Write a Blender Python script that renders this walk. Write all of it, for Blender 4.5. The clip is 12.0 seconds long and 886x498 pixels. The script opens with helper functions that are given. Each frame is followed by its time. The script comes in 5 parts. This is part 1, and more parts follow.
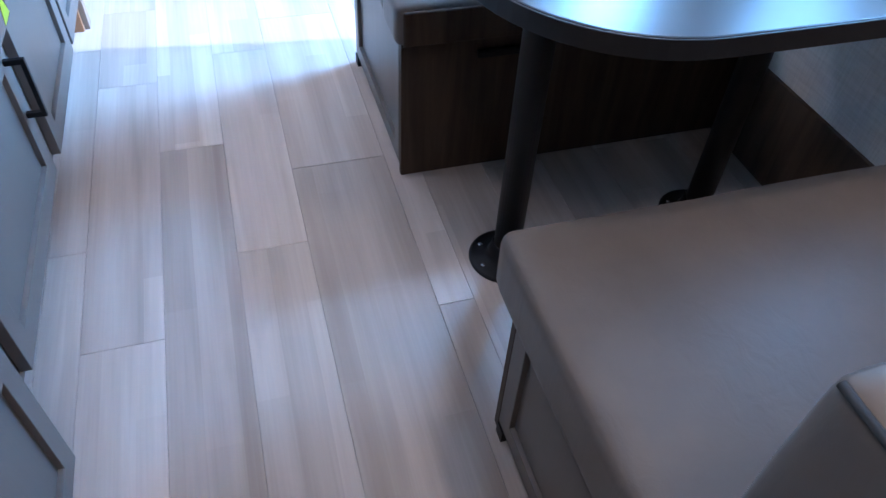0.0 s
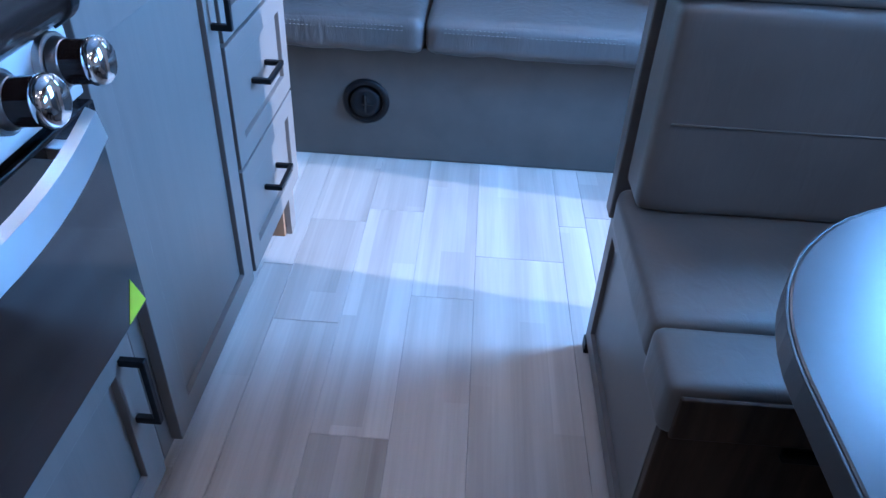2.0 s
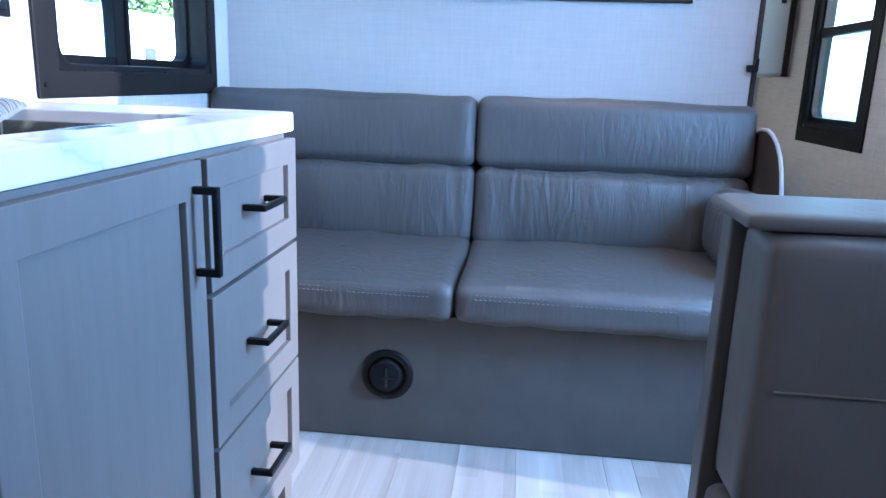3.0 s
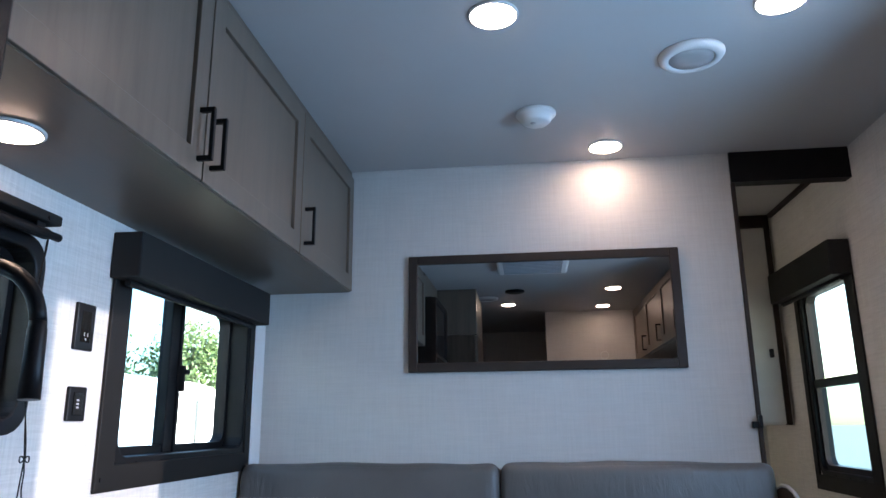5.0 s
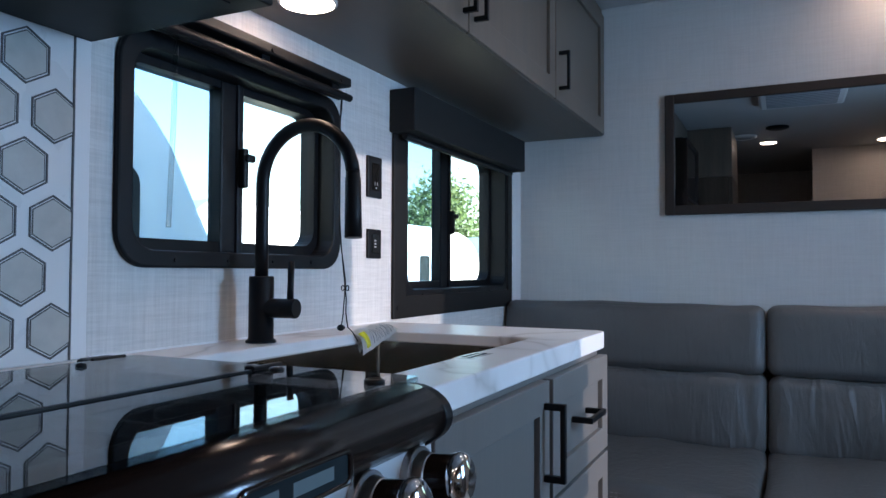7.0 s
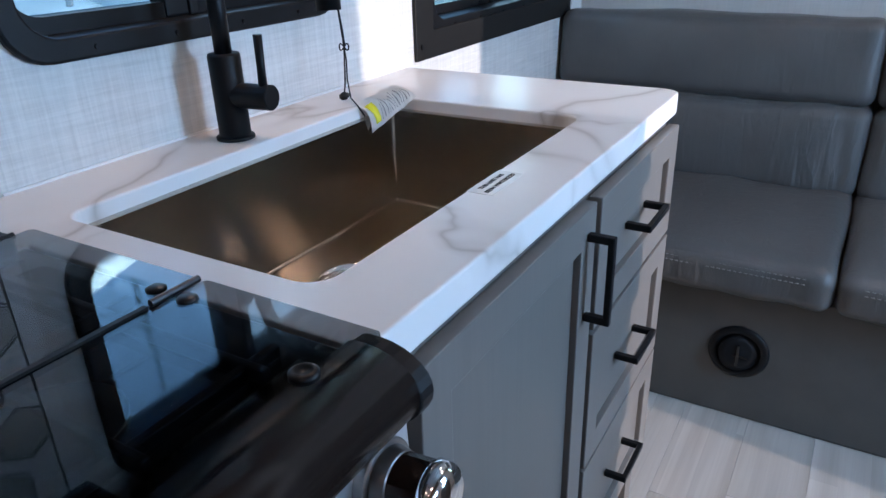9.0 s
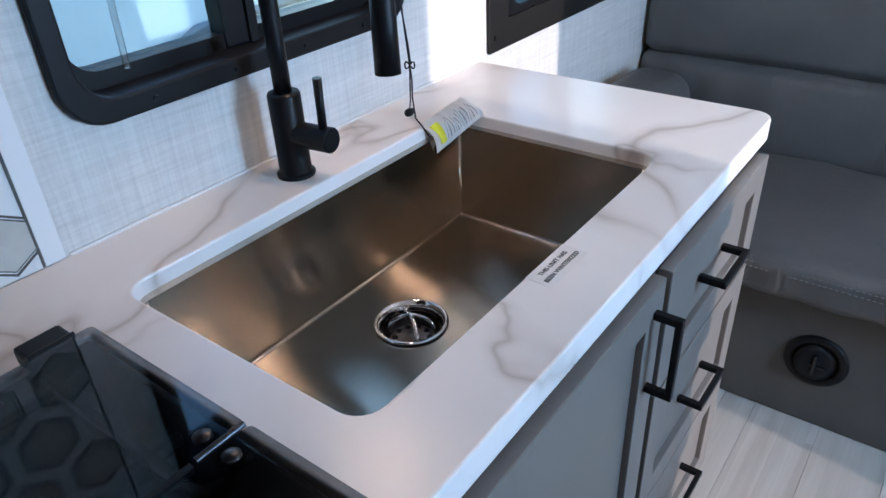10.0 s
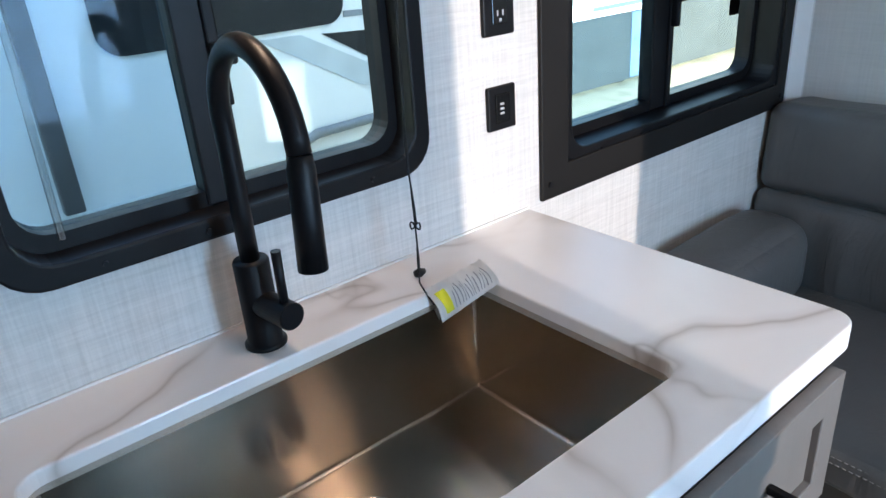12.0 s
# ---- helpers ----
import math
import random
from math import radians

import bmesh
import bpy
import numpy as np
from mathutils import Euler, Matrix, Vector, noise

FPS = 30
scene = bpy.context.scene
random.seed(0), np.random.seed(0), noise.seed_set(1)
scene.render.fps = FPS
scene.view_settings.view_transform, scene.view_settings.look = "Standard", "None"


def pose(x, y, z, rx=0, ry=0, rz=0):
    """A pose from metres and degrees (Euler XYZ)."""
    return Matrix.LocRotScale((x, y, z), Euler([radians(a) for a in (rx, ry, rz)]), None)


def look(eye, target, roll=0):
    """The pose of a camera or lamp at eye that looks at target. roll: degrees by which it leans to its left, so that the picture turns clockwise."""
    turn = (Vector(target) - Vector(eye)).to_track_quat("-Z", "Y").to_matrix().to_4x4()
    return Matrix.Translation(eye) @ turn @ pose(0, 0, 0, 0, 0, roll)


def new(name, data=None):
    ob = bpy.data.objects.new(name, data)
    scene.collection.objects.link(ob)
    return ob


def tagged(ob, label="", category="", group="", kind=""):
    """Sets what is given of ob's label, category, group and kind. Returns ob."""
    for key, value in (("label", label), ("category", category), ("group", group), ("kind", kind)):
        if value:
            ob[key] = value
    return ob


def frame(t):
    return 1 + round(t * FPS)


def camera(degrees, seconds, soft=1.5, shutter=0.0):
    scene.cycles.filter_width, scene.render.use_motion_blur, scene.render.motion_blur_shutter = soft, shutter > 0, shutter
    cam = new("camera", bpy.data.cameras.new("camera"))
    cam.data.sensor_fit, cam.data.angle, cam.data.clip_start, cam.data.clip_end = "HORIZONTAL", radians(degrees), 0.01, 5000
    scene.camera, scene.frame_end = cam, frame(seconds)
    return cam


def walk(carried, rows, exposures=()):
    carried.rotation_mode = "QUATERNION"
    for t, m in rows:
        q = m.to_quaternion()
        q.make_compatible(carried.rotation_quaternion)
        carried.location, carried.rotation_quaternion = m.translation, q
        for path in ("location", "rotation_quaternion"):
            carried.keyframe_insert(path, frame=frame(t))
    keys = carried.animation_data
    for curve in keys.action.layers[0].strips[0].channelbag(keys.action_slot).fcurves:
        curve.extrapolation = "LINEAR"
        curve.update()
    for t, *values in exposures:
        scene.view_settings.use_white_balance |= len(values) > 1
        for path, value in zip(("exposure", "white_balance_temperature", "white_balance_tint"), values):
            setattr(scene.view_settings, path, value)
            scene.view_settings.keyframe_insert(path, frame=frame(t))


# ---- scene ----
cam = camera(63.9, 12.0)
PATH = [
    (0, (0.286, 0.328, 1.147), (0.735, 1.641, -0.293), 3.6),
    (0.5, (0.307, 0.465, 1.15), (0.582, 1.816, -0.298), 3.2),
    (1, (0.301, 0.607, 1.173), (0.466, 2.023, -0.23), 4.0),
    (1.5, (0.297, 0.755, 1.18), (0.373, 2.259, -0.137), 4.1),
    (2, (0.317, 0.971, 1.123), (0.266, 2.586, -0.055), 3.0),
    (2.5, (0.317, 1.135, 1.057), (0.13, 2.884, 0.105), 1.6),
    (3, (0.319, 1.195, 0.983), (0.12, 3.131, 0.521), 2.0),
    (3.5, (0.317, 1.181, 0.958), (0.167, 3.173, 0.873), 0.6),
    (3.7, (0.315, 1.162, 0.959), (0.186, 3.157, 0.975), 0.5),
    (5.3, (0.275, 1.033, 1.07), (-0.028, 2.944, 1.579), -1.3),
    (5.5, (0.264, 1.022, 1.069), (-0.117, 2.931, 1.527), -1.5),
    (6, (0.249, 1.003, 1.059), (-0.322, 2.898, 1.347), -1.1),
    (6.5, (0.235, 0.993, 1.051), (-0.497, 2.846, 1.223), -0.3),
    (7, (0.234, 0.991, 1.046), (-0.635, 2.791, 1.108), 0.2),
    (7.5, (0.221, 1.031, 1.037), (-0.693, 2.809, 0.97), 0.2),
    (7.7, (0.217, 1.069, 1.035), (-0.705, 2.839, 0.896), -0.2),
    (9.3, (0.137, 1.351, 1.258), (-0.815, 2.833, 0.309), -1.7),
    (9.5, (0.139, 1.368, 1.297), (-0.845, 2.799, 0.304), -2.1),
    (10, (0.099, 1.431, 1.359), (-0.954, 2.767, 0.308), -3.0),
    (10.5, (0.057, 1.522, 1.377), (-1.076, 2.787, 0.322), -4.3),
    (11, (0.06, 1.609, 1.381), (-1.16, 2.826, 0.366), -4.8),
    (11.5, (0.101, 1.677, 1.399), (-1.241, 2.833, 0.469), -4.7),
    (12, (0.145, 1.735, 1.406), (-1.285, 2.863, 0.58), -4.3),
]
EXPOSURES = [(0.0, 4.75, 5450, 13), (1.5, 4.1, 4950, 13), (2.5, 3.80, 4800, 15), (3.0, 4.0, 5500, 16), (3.5, 3.90, 6000, 17), (5.5, 2.84, 7050, 17), (7.5, 2.46, 6750, 16), (9.5, 3.15, 7000, 16), (12.0, 2.93, 7450, 13)]
walk(cam, [(t, look(eye, target, roll)) for t, eye, target, roll in PATH], EXPOSURES)

# ---- light ----
def make_world():
    w = bpy.data.worlds.new("sky")
    scene.world = w
    w.use_nodes = True
    nt = w.node_tree
    nt.nodes.clear()
    out = nt.nodes.new("ShaderNodeOutputWorld")
    bg = nt.nodes.new("ShaderNodeBackground")
    sky = nt.nodes.new("ShaderNodeTexSky")
    sky.sky_type = "NISHITA"
    sky.sun_disc = False
    sky.sun_elevation = radians(SUN_ELEV)
    sky.sun_rotation = radians(SUN_ROT)
    bg.inputs["Strength"].default_value = SKY
    nt.links.new(sky.outputs[0], bg.inputs[0])
    nt.links.new(bg.outputs[0], out.inputs[0])


SUN_ELEV, SUN_ROT, SKY = 12.5, 97.0, 0.15
make_world()
sun = new("sun", bpy.data.lights.new("sun", "SUN"))
sun.data.energy, sun.data.angle, sun.data.color = 4.4, radians(0.6), (1.0, 0.94, 0.87)
_az = radians(SUN_ROT)
_d = Vector((math.sin(_az) * math.cos(radians(SUN_ELEV)), math.cos(_az) * math.cos(radians(SUN_ELEV)), math.sin(radians(SUN_ELEV))))
sun.matrix_world = look(_d * 30, (0, 0, 0))


def area(name, m, sx, sy, watts, color):
    ob = new(name, bpy.data.lights.new(name, "AREA"))
    ob.data.shape, ob.data.size, ob.data.size_y = "RECTANGLE", sx, sy
    ob.data.energy, ob.data.color = watts, color
    ob.matrix_world = m
    return ob


DAY = (0.30, 0.61, 1.0)
# daylight that comes in by the glazed entry door
area("daylight_door", look((1.58, 2.47, 1.16), (0.0, 2.64, 0.88)), 0.46, 0.80, 21.5, DAY).data.spread = radians(144)
# and by the tinted window over the dinette
area("daylight_dinette", look((1.516, 1.35, 1.18), (0.0, 1.35, 1.0)), 0.64, 0.32, 0.55, DAY).data.spread = radians(140)
WARM = (1.0, 0.78, 0.65)
LAMPS = [(0.229, 2.65), (0.595, 3.58), (0.931, 2.678), (0.12, 0.33), (0.93, 0.97), (0.93, 0.14)]
LAMP_GLOW, PUCK_GLOW = 6.4, 6.6


# ---- materials ----
def mat(name, rough=0.5, metal=0.0, **more):
    m = bpy.data.materials.new(name)
    m.use_nodes = True
    b = m.node_tree.nodes["Principled BSDF"]
    b.inputs["Roughness"].default_value = rough
    b.inputs["Metallic"].default_value = metal
    for k, v in more.items():
        b.inputs[k].default_value = v
    return m, m.node_tree, b


def node(nt, kind, **values):
    n = nt.nodes.new(kind)
    for k, v in values.items():
        n.inputs[k].default_value = v
    return n


def coords(nt, scale=(1, 1, 1), world=True):
    if world:
        src = nt.nodes.new("ShaderNodeNewGeometry").outputs["Position"]
    else:
        src = nt.nodes.new("ShaderNodeTexCoord").outputs["Object"]
    mp = nt.nodes.new("ShaderNodeMapping")
    mp.inputs["Scale"].default_value = scale
    nt.links.new(src, mp.inputs[0])
    return mp.outputs[0]


def noise_tex(nt, vec, scale, detail=4.0, rough=0.55, distort=0.0):
    n = node(nt, "ShaderNodeTexNoise", Scale=scale, Detail=detail, Roughness=rough, Distortion=distort)
    nt.links.new(vec, n.inputs["Vector"])
    return n.outputs["Fac"]


def ramp(nt, fac, stops):
    r = nt.nodes.new("ShaderNodeValToRGB")
    el = r.color_ramp.elements
    while len(el) < len(stops):
        el.new(0.5)
    for e, (p, c) in zip(el, stops):
        e.position, e.color = p, (*c, 1)
    nt.links.new(fac, r.inputs[0])
    return r.outputs[0]


def mixc(nt, a, b, fac, mode="MIX"):
    m = nt.nodes.new("ShaderNodeMix")
    m.data_type, m.blend_type = "RGBA", mode
    for i, v in ((0, fac), (6, a), (7, b)):
        if isinstance(v, (int, float)):
            m.inputs[i].default_value = v
        elif isinstance(v, tuple):
            m.inputs[i].default_value = (*v, 1)
        else:
            nt.links.new(v, m.inputs[i])
    return m.outputs[2]


def bump(nt, b, height, strength, dist=0.002):
    n = node(nt, "ShaderNodeBump", Strength=strength, Distance=dist)
    nt.links.new(height, n.inputs["Height"])
    nt.links.new(n.outputs[0], b.inputs["Normal"])


def maths(nt, op, a, b):
    m = nt.nodes.new("ShaderNodeMath")
    m.operation = op
    for i, v in enumerate((a, b)):
        if isinstance(v, (int, float)):
            m.inputs[i].default_value = v
        else:
            nt.links.new(v, m.inputs[i])
    return m.outputs[0]


def rough_from(nt, b, fac, lo, hi):
    r = node(nt, "ShaderNodeMapRange")
    r.inputs["To Min"].default_value, r.inputs["To Max"].default_value = lo, hi
    nt.links.new(fac, r.inputs["Value"])
    nt.links.new(r.outputs[0], b.inputs["Roughness"])


def plain(name, color, rough=0.5, metal=0.0, vary=0.12, scale=9.0, bumpy=0.05, grain=220.0, **more):
    """A plain surface with slight mottling and fine grain."""
    m, nt, b = mat(name, rough, metal, **more)
    v = coords(nt)
    f = noise_tex(nt, v, scale)
    lo, hi = tuple(c * (1 - vary) for c in color), tuple(min(1, c * (1 + vary)) for c in color)
    nt.links.new(ramp(nt, f, [(0.3, lo), (0.7, hi)]), b.inputs["Base Color"])
    g = noise_tex(nt, v, grain, 2.0)
    bump(nt, b, g, bumpy, 0.001)
    rough_from(nt, b, f, max(0.02, rough - 0.06), min(1, rough + 0.06))
    return m


def wood(name, lo, hi, along="z", rough=0.45, fine=1.0):
    """Printed wood laminate; along: the axis of the grain."""
    m, nt, b = mat(name, rough)
    s = {"x": (1.2, 14, 14), "y": (14, 1.2, 14), "z": (14, 14, 1.2)}[along]
    v = coords(nt, s)
    a = noise_tex(nt, v, 2.2 * fine, 5.0, 0.6, 0.4)
    s2 = {"x": (2, 90, 90), "y": (90, 2, 90), "z": (90, 90, 2)}[along]
    g = noise_tex(nt, coords(nt, s2), 2.0, 3.0)
    big = noise_tex(nt, coords(nt), 2.5, 2.0)
    col = ramp(nt, a, [(0.28, lo), (0.72, hi)])
    col = mixc(nt, col, ramp(nt, g, [(0.3, (0.90, 0.90, 0.90)), (0.6, (1, 1, 1))]), 0.28, "MULTIPLY")
    col = mixc(nt, col, ramp(nt, big, [(0.35, (0.88, 0.88, 0.88)), (0.65, (1, 1, 1))]), 0.6, "MULTIPLY")
    nt.links.new(col, b.inputs["Base Color"])
    bump(nt, b, g, 0.12, 0.0006)
    rough_from(nt, b, a, rough - 0.08, rough + 0.1)
    return m


def wallcloth(name, base, soft=0.74):
    """Woven-look wall vinyl: fine crossing threads."""
    m, nt, b = mat(name, 0.62)
    hx = noise_tex(nt, coords(nt, (9, 9, 190)), 1.0, 3.0, 0.7)
    vx = noise_tex(nt, coords(nt, (190, 190, 7)), 1.0, 3.0, 0.7)
    patch = noise_tex(nt, coords(nt), 3.5, 3.0)
    weave = maths(nt, "ADD", hx, vx)
    half = maths(nt, "MULTIPLY", weave, 0.5)
    dark, light = tuple(c * soft for c in base), tuple(min(1, c * 1.07) for c in base)
    col = ramp(nt, half, [(0.36, dark), (0.62, light)])
    col = mixc(nt, col, ramp(nt, patch, [(0.3, (0.92, 0.92, 0.93)), (0.7, (1, 1, 1))]), 0.7, "MULTIPLY")
    nt.links.new(col, b.inputs["Base Color"])
    bump(nt, b, half, 0.25, 0.0008)
    return m


def plank_mat():
    """Vinyl planks printed with narrow wood strips: tone by plank and by strip, soft streaks, fine grain."""
    m, nt, b = mat("vinyl_plank", 0.36)
    inf = nt.nodes.new("ShaderNodeObjectInfo")
    geo = nt.nodes.new("ShaderNodeNewGeometry")
    cmb = nt.nodes.new("ShaderNodeCombineXYZ")
    off = maths(nt, "MULTIPLY", inf.outputs["Random"], 37.0)
    nt.links.new(off, cmb.inputs[0])
    nt.links.new(off, cmb.inputs[1])
    add = nt.nodes.new("ShaderNodeVectorMath")
    nt.links.new(geo.outputs["Position"], add.inputs[0])
    nt.links.new(cmb.outputs[0], add.inputs[1])

    def streak(sx, sy, scale, detail, distort=0.0):
        mp = nt.nodes.new("ShaderNodeMapping")
        mp.inputs["Scale"].default_value = (sx, sy, 1)
        nt.links.new(add.outputs[0], mp.inputs[0])
        return noise_tex(nt, mp.outputs[0], scale, detail, 0.5, distort)

    a = streak(7, 0.5, 1.7, 3.0, 0.5)
    g = streak(80, 2.4, 1.5, 3.0)
    fibre = streak(200, 5, 1.0, 2.0)
    # printed strips inside a plank, each with its own run
    sep = nt.nodes.new("ShaderNodeSeparateXYZ")
    nt.links.new(add.outputs[0], sep.inputs[0])
    wob = maths(nt, "MULTIPLY", streak(3, 1.5, 1.0, 2.0), 0.22)
    col_id = maths(nt, "FLOOR", maths(nt, "ADD", maths(nt, "MULTIPLY", sep.outputs[0], 16.0), wob), 0.0)
    shift = maths(nt, "MULTIPLY", col_id, 0.377)
    row_id = maths(nt, "FLOOR", maths(nt, "ADD", maths(nt, "MULTIPLY", sep.outputs[1], 1.15), shift), 0.0)
    ids = nt.nodes.new("ShaderNodeCombineXYZ")
    nt.links.new(col_id, ids.inputs[0])
    nt.links.new(row_id, ids.inputs[1])
    wn = nt.nodes.new("ShaderNodeTexWhiteNoise")
    wn.noise_dimensions = "2D"
    nt.links.new(ids.outputs[0], wn.inputs["Vector"])
    strip = ramp(nt, wn.outputs["Value"], [(0.0, (0.80, 0.775, 0.75)), (0.45, (0.93, 0.92, 0.91)), (1.0, (1.06, 1.05, 1.04))])
    col = ramp(nt, a, [(0.28, (0.44, 0.392, 0.348)), (0.45, (0.535, 0.488, 0.444)), (0.58, (0.605, 0.562, 0.520)), (0.74, (0.69, 0.652, 0.615))])
    tone = ramp(nt, inf.outputs["Random"], [(0.0, (0.80, 0.78, 0.755)), (0.5, (0.94, 0.925, 0.91)), (1.0, (1.10, 1.095, 1.09))])
    col = mixc(nt, col, tone, 0.9, "MULTIPLY")
    col = mixc(nt, col, strip, 0.8, "MULTIPLY")
    col = mixc(nt, col, ramp(nt, g, [(0.3, (0.88, 0.87, 0.86)), (0.65, (1, 1, 1))]), 0.5, "MULTIPLY")
    col = mixc(nt, col, ramp(nt, fibre, [(0.3, (0.93, 0.925, 0.92)), (0.6, (1, 1, 1))]), 0.6, "MULTIPLY")
    nt.links.new(col, b.inputs["Base Color"])
    bump(nt, b, g, 0.07, 0.0006)
    rough_from(nt, b, a, 0.32, 0.46)
    return m


def marble():
    """White marble print: fine branching grey-brown veins, faint smudges along them."""
    m, nt, b = mat("marble_laminate", 0.22)
    v = coords(nt)
    warp = noise_tex(nt, v, 3.0, 5.0, 0.6)

    def vein(scale, stretch, turn, seed, width):
        mp = nt.nodes.new("ShaderNodeMapping")
        mp.inputs["Scale"].default_value = stretch
        mp.inputs["Rotation"].default_value = (0, 0, radians(turn))
        mp.inputs["Location"].default_value = (seed, seed * 0.7, 0)
        nt.links.new(v, mp.inputs[0])
        n = noise_tex(nt, mp.outputs[0], scale, 4.0, 0.46, 0.35)
        d = maths(nt, "ABSOLUTE", maths(nt, "SUBTRACT", n, 0.5), 0.0)
        return ramp(nt, d, [(0.0, (0.62, 0.575, 0.54)), (width * 0.4, (0.76, 0.725, 0.70)), (width, (0.91, 0.895, 0.885)), (width * 3.0, (1, 1, 1))])

    cloud = ramp(nt, warp, [(0.3, (0.93, 0.925, 0.92)), (0.7, (1, 1, 1))])
    keep = ramp(nt, noise_tex(nt, v, 2.3, 2.0), [(0.37, (0, 0, 0)), (0.50, (1, 1, 1))])
    keep_b = ramp(nt, noise_tex(nt, coords(nt, (1.4, 1, 1)), 3.1, 2.0), [(0.40, (0, 0, 0)), (0.54, (0.9, 0.9, 0.9))])
    base = (0.82, 0.79, 0.775)
    one = mixc(nt, (1.0, 1.0, 1.0), vein(1.55, (1.0, 0.75, 1.0), 28, 3.3, 0.011), keep)
    two = mixc(nt, (1.0, 1.0, 1.0), vein(2.1, (0.7, 1.2, 1.0), -35, 8.1, 0.009), keep_b)
    col = mixc(nt, base, one, 1.0, "MULTIPLY")
    col = mixc(nt, col, two, 1.0, "MULTIPLY")
    nt.links.new(mixc(nt, col, cloud, 0.8, "MULTIPLY"), b.inputs["Base Color"])
    rough_from(nt, b, warp, 0.24, 0.36)
    return m


def steel(name="brushed_steel", along="y", rough=0.24, color=(0.58, 0.56, 0.53)):
    m, nt, b = mat(name, rough, 1.0)
    s = {"x": (2, 240, 240), "y": (240, 2, 240), "z": (240, 240, 2)}[along]
    g = noise_tex(nt, coords(nt, s), 1.5, 3.0)
    blot = noise_tex(nt, coords(nt), 7.0, 3.0)
    nt.links.new(ramp(nt, blot, [(0.3, tuple(c * 0.9 for c in color)), (0.7, color)]), b.inputs["Base Color"])
    rough_from(nt, b, g, rough - 0.03, rough + 0.04)
    bump(nt, b, g, 0.006, 0.0002)
    return m


def brushed_sink():
    """Satin sink steel whose highlights draw out across the brushing, with scuffs and water marks."""
    m, nt, b = mat("sink_steel", 0.19, 1.0, Anisotropic=0.97)
    tan = node(nt, "ShaderNodeCombineXYZ", X=0.7, Y=0.05, Z=0.7)
    nt.links.new(tan.outputs[0], b.inputs["Tangent"])
    line = noise_tex(nt, coords(nt, (260, 1.6, 260)), 1.2, 3.0)
    blot = noise_tex(nt, coords(nt), 6.0, 4.0)
    mark = noise_tex(nt, coords(nt), 22.0, 5.0, 0.65, 0.6)
    col = ramp(nt, blot, [(0.3, (0.44, 0.395, 0.34)), (0.7, (0.53, 0.48, 0.425))])
    col = mixc(nt, col, ramp(nt, line, [(0.3, (0.86, 0.86, 0.86)), (0.65, (1, 1, 1))]), 0.6, "MULTIPLY")
    nt.links.new(col, b.inputs["Base Color"])
    rough_from(nt, b, maths(nt, "MULTIPLY", maths(nt, "ADD", mark, line), 0.5), 0.13, 0.24)
    return m


def leather(name, color, crease=0.5, wrinkle=0.0):
    """Grained upholstery leather; wrinkle: how far pressed creases run up and down it, in patches."""
    m, nt, b = mat(name, 0.44)
    v = coords(nt)
    vo = node(nt, "ShaderNodeTexVoronoi", Scale=420.0)
    nt.links.new(v, vo.inputs["Vector"])
    f = noise_tex(nt, v, 6.0, 4.0)
    wr = noise_tex(nt, coords(nt, (7, 5, 1.4)), 5.0, 3.0, 0.55, 0.9)
    nt.links.new(ramp(nt, f, [(0.3, tuple(c * 0.88 for c in color)), (0.7, tuple(c * 1.08 for c in color))]), b.inputs["Base Color"])
    h = maths(nt, "ADD", maths(nt, "MULTIPLY", vo.outputs["Distance"], 0.05), wr)
    if wrinkle:
        mp = nt.nodes.new("ShaderNodeMapping")
        mp.inputs["Rotation"].default_value = (0, radians(9), 0)
        mp.inputs["Scale"].default_value = (17, 4, 2.6)
        nt.links.new(nt.nodes.new("ShaderNodeNewGeometry").outputs["Position"], mp.inputs[0])
        n = noise_tex(nt, mp.outputs[0], 1.0, 2.0, 0.45, 0.5)
        ridge = maths(nt, "SUBTRACT", 1.0, maths(nt, "MULTIPLY", maths(nt, "ABSOLUTE", maths(nt, "SUBTRACT", n, 0.5), 0.0), 5.0))
        ridge = maths(nt, "MAXIMUM", ridge, 0.0)
        patch = ramp(nt, noise_tex(nt, coords(nt, (3.2, 2, 2.2)), 1.0, 2.0), [(0.44, (0, 0, 0)), (0.60, (1, 1, 1))])
        h = maths(nt, "ADD", h, maths(nt, "MULTIPLY", maths(nt, "MULTIPLY", ridge, patch), wrinkle))
    bump(nt, b, h, crease, 0.006)
    rough_from(nt, b, f, 0.36, 0.50)
    return m


def pane_mat(name, tint, gloss=1.0):
    """A thin pane: tinted see-through, with the mirror gloss of glass."""
    m = bpy.data.materials.new(name)
    m.use_nodes = True
    nt = m.node_tree
    nt.nodes.clear()
    out = nt.nodes.new("ShaderNodeOutputMaterial")
    tr = nt.nodes.new("ShaderNodeBsdfTransparent")
    gl = nt.nodes.new("ShaderNodeBsdfGlossy")
    fr = nt.nodes.new("ShaderNodeLayerWeight")
    fr.inputs[0].default_value = 0.5
    mx = nt.nodes.new("ShaderNodeMixShader")
    gl.inputs["Roughness"].default_value = 0.015
    tr.inputs[0].default_value = (*tint, 1)
    rim = maths(nt, "POWER", fr.outputs["Facing"], 4.0)
    fac = maths(nt, "MULTIPLY", maths(nt, "ADD", maths(nt, "MULTIPLY", rim, 0.8), 0.035), gloss)
    nt.links.new(fac, mx.inputs[0])
    nt.links.new(tr.outputs[0], mx.inputs[1])
    nt.links.new(gl.outputs[0], mx.inputs[2])
    nt.links.new(mx.outputs[0], out.inputs[0])
    return m


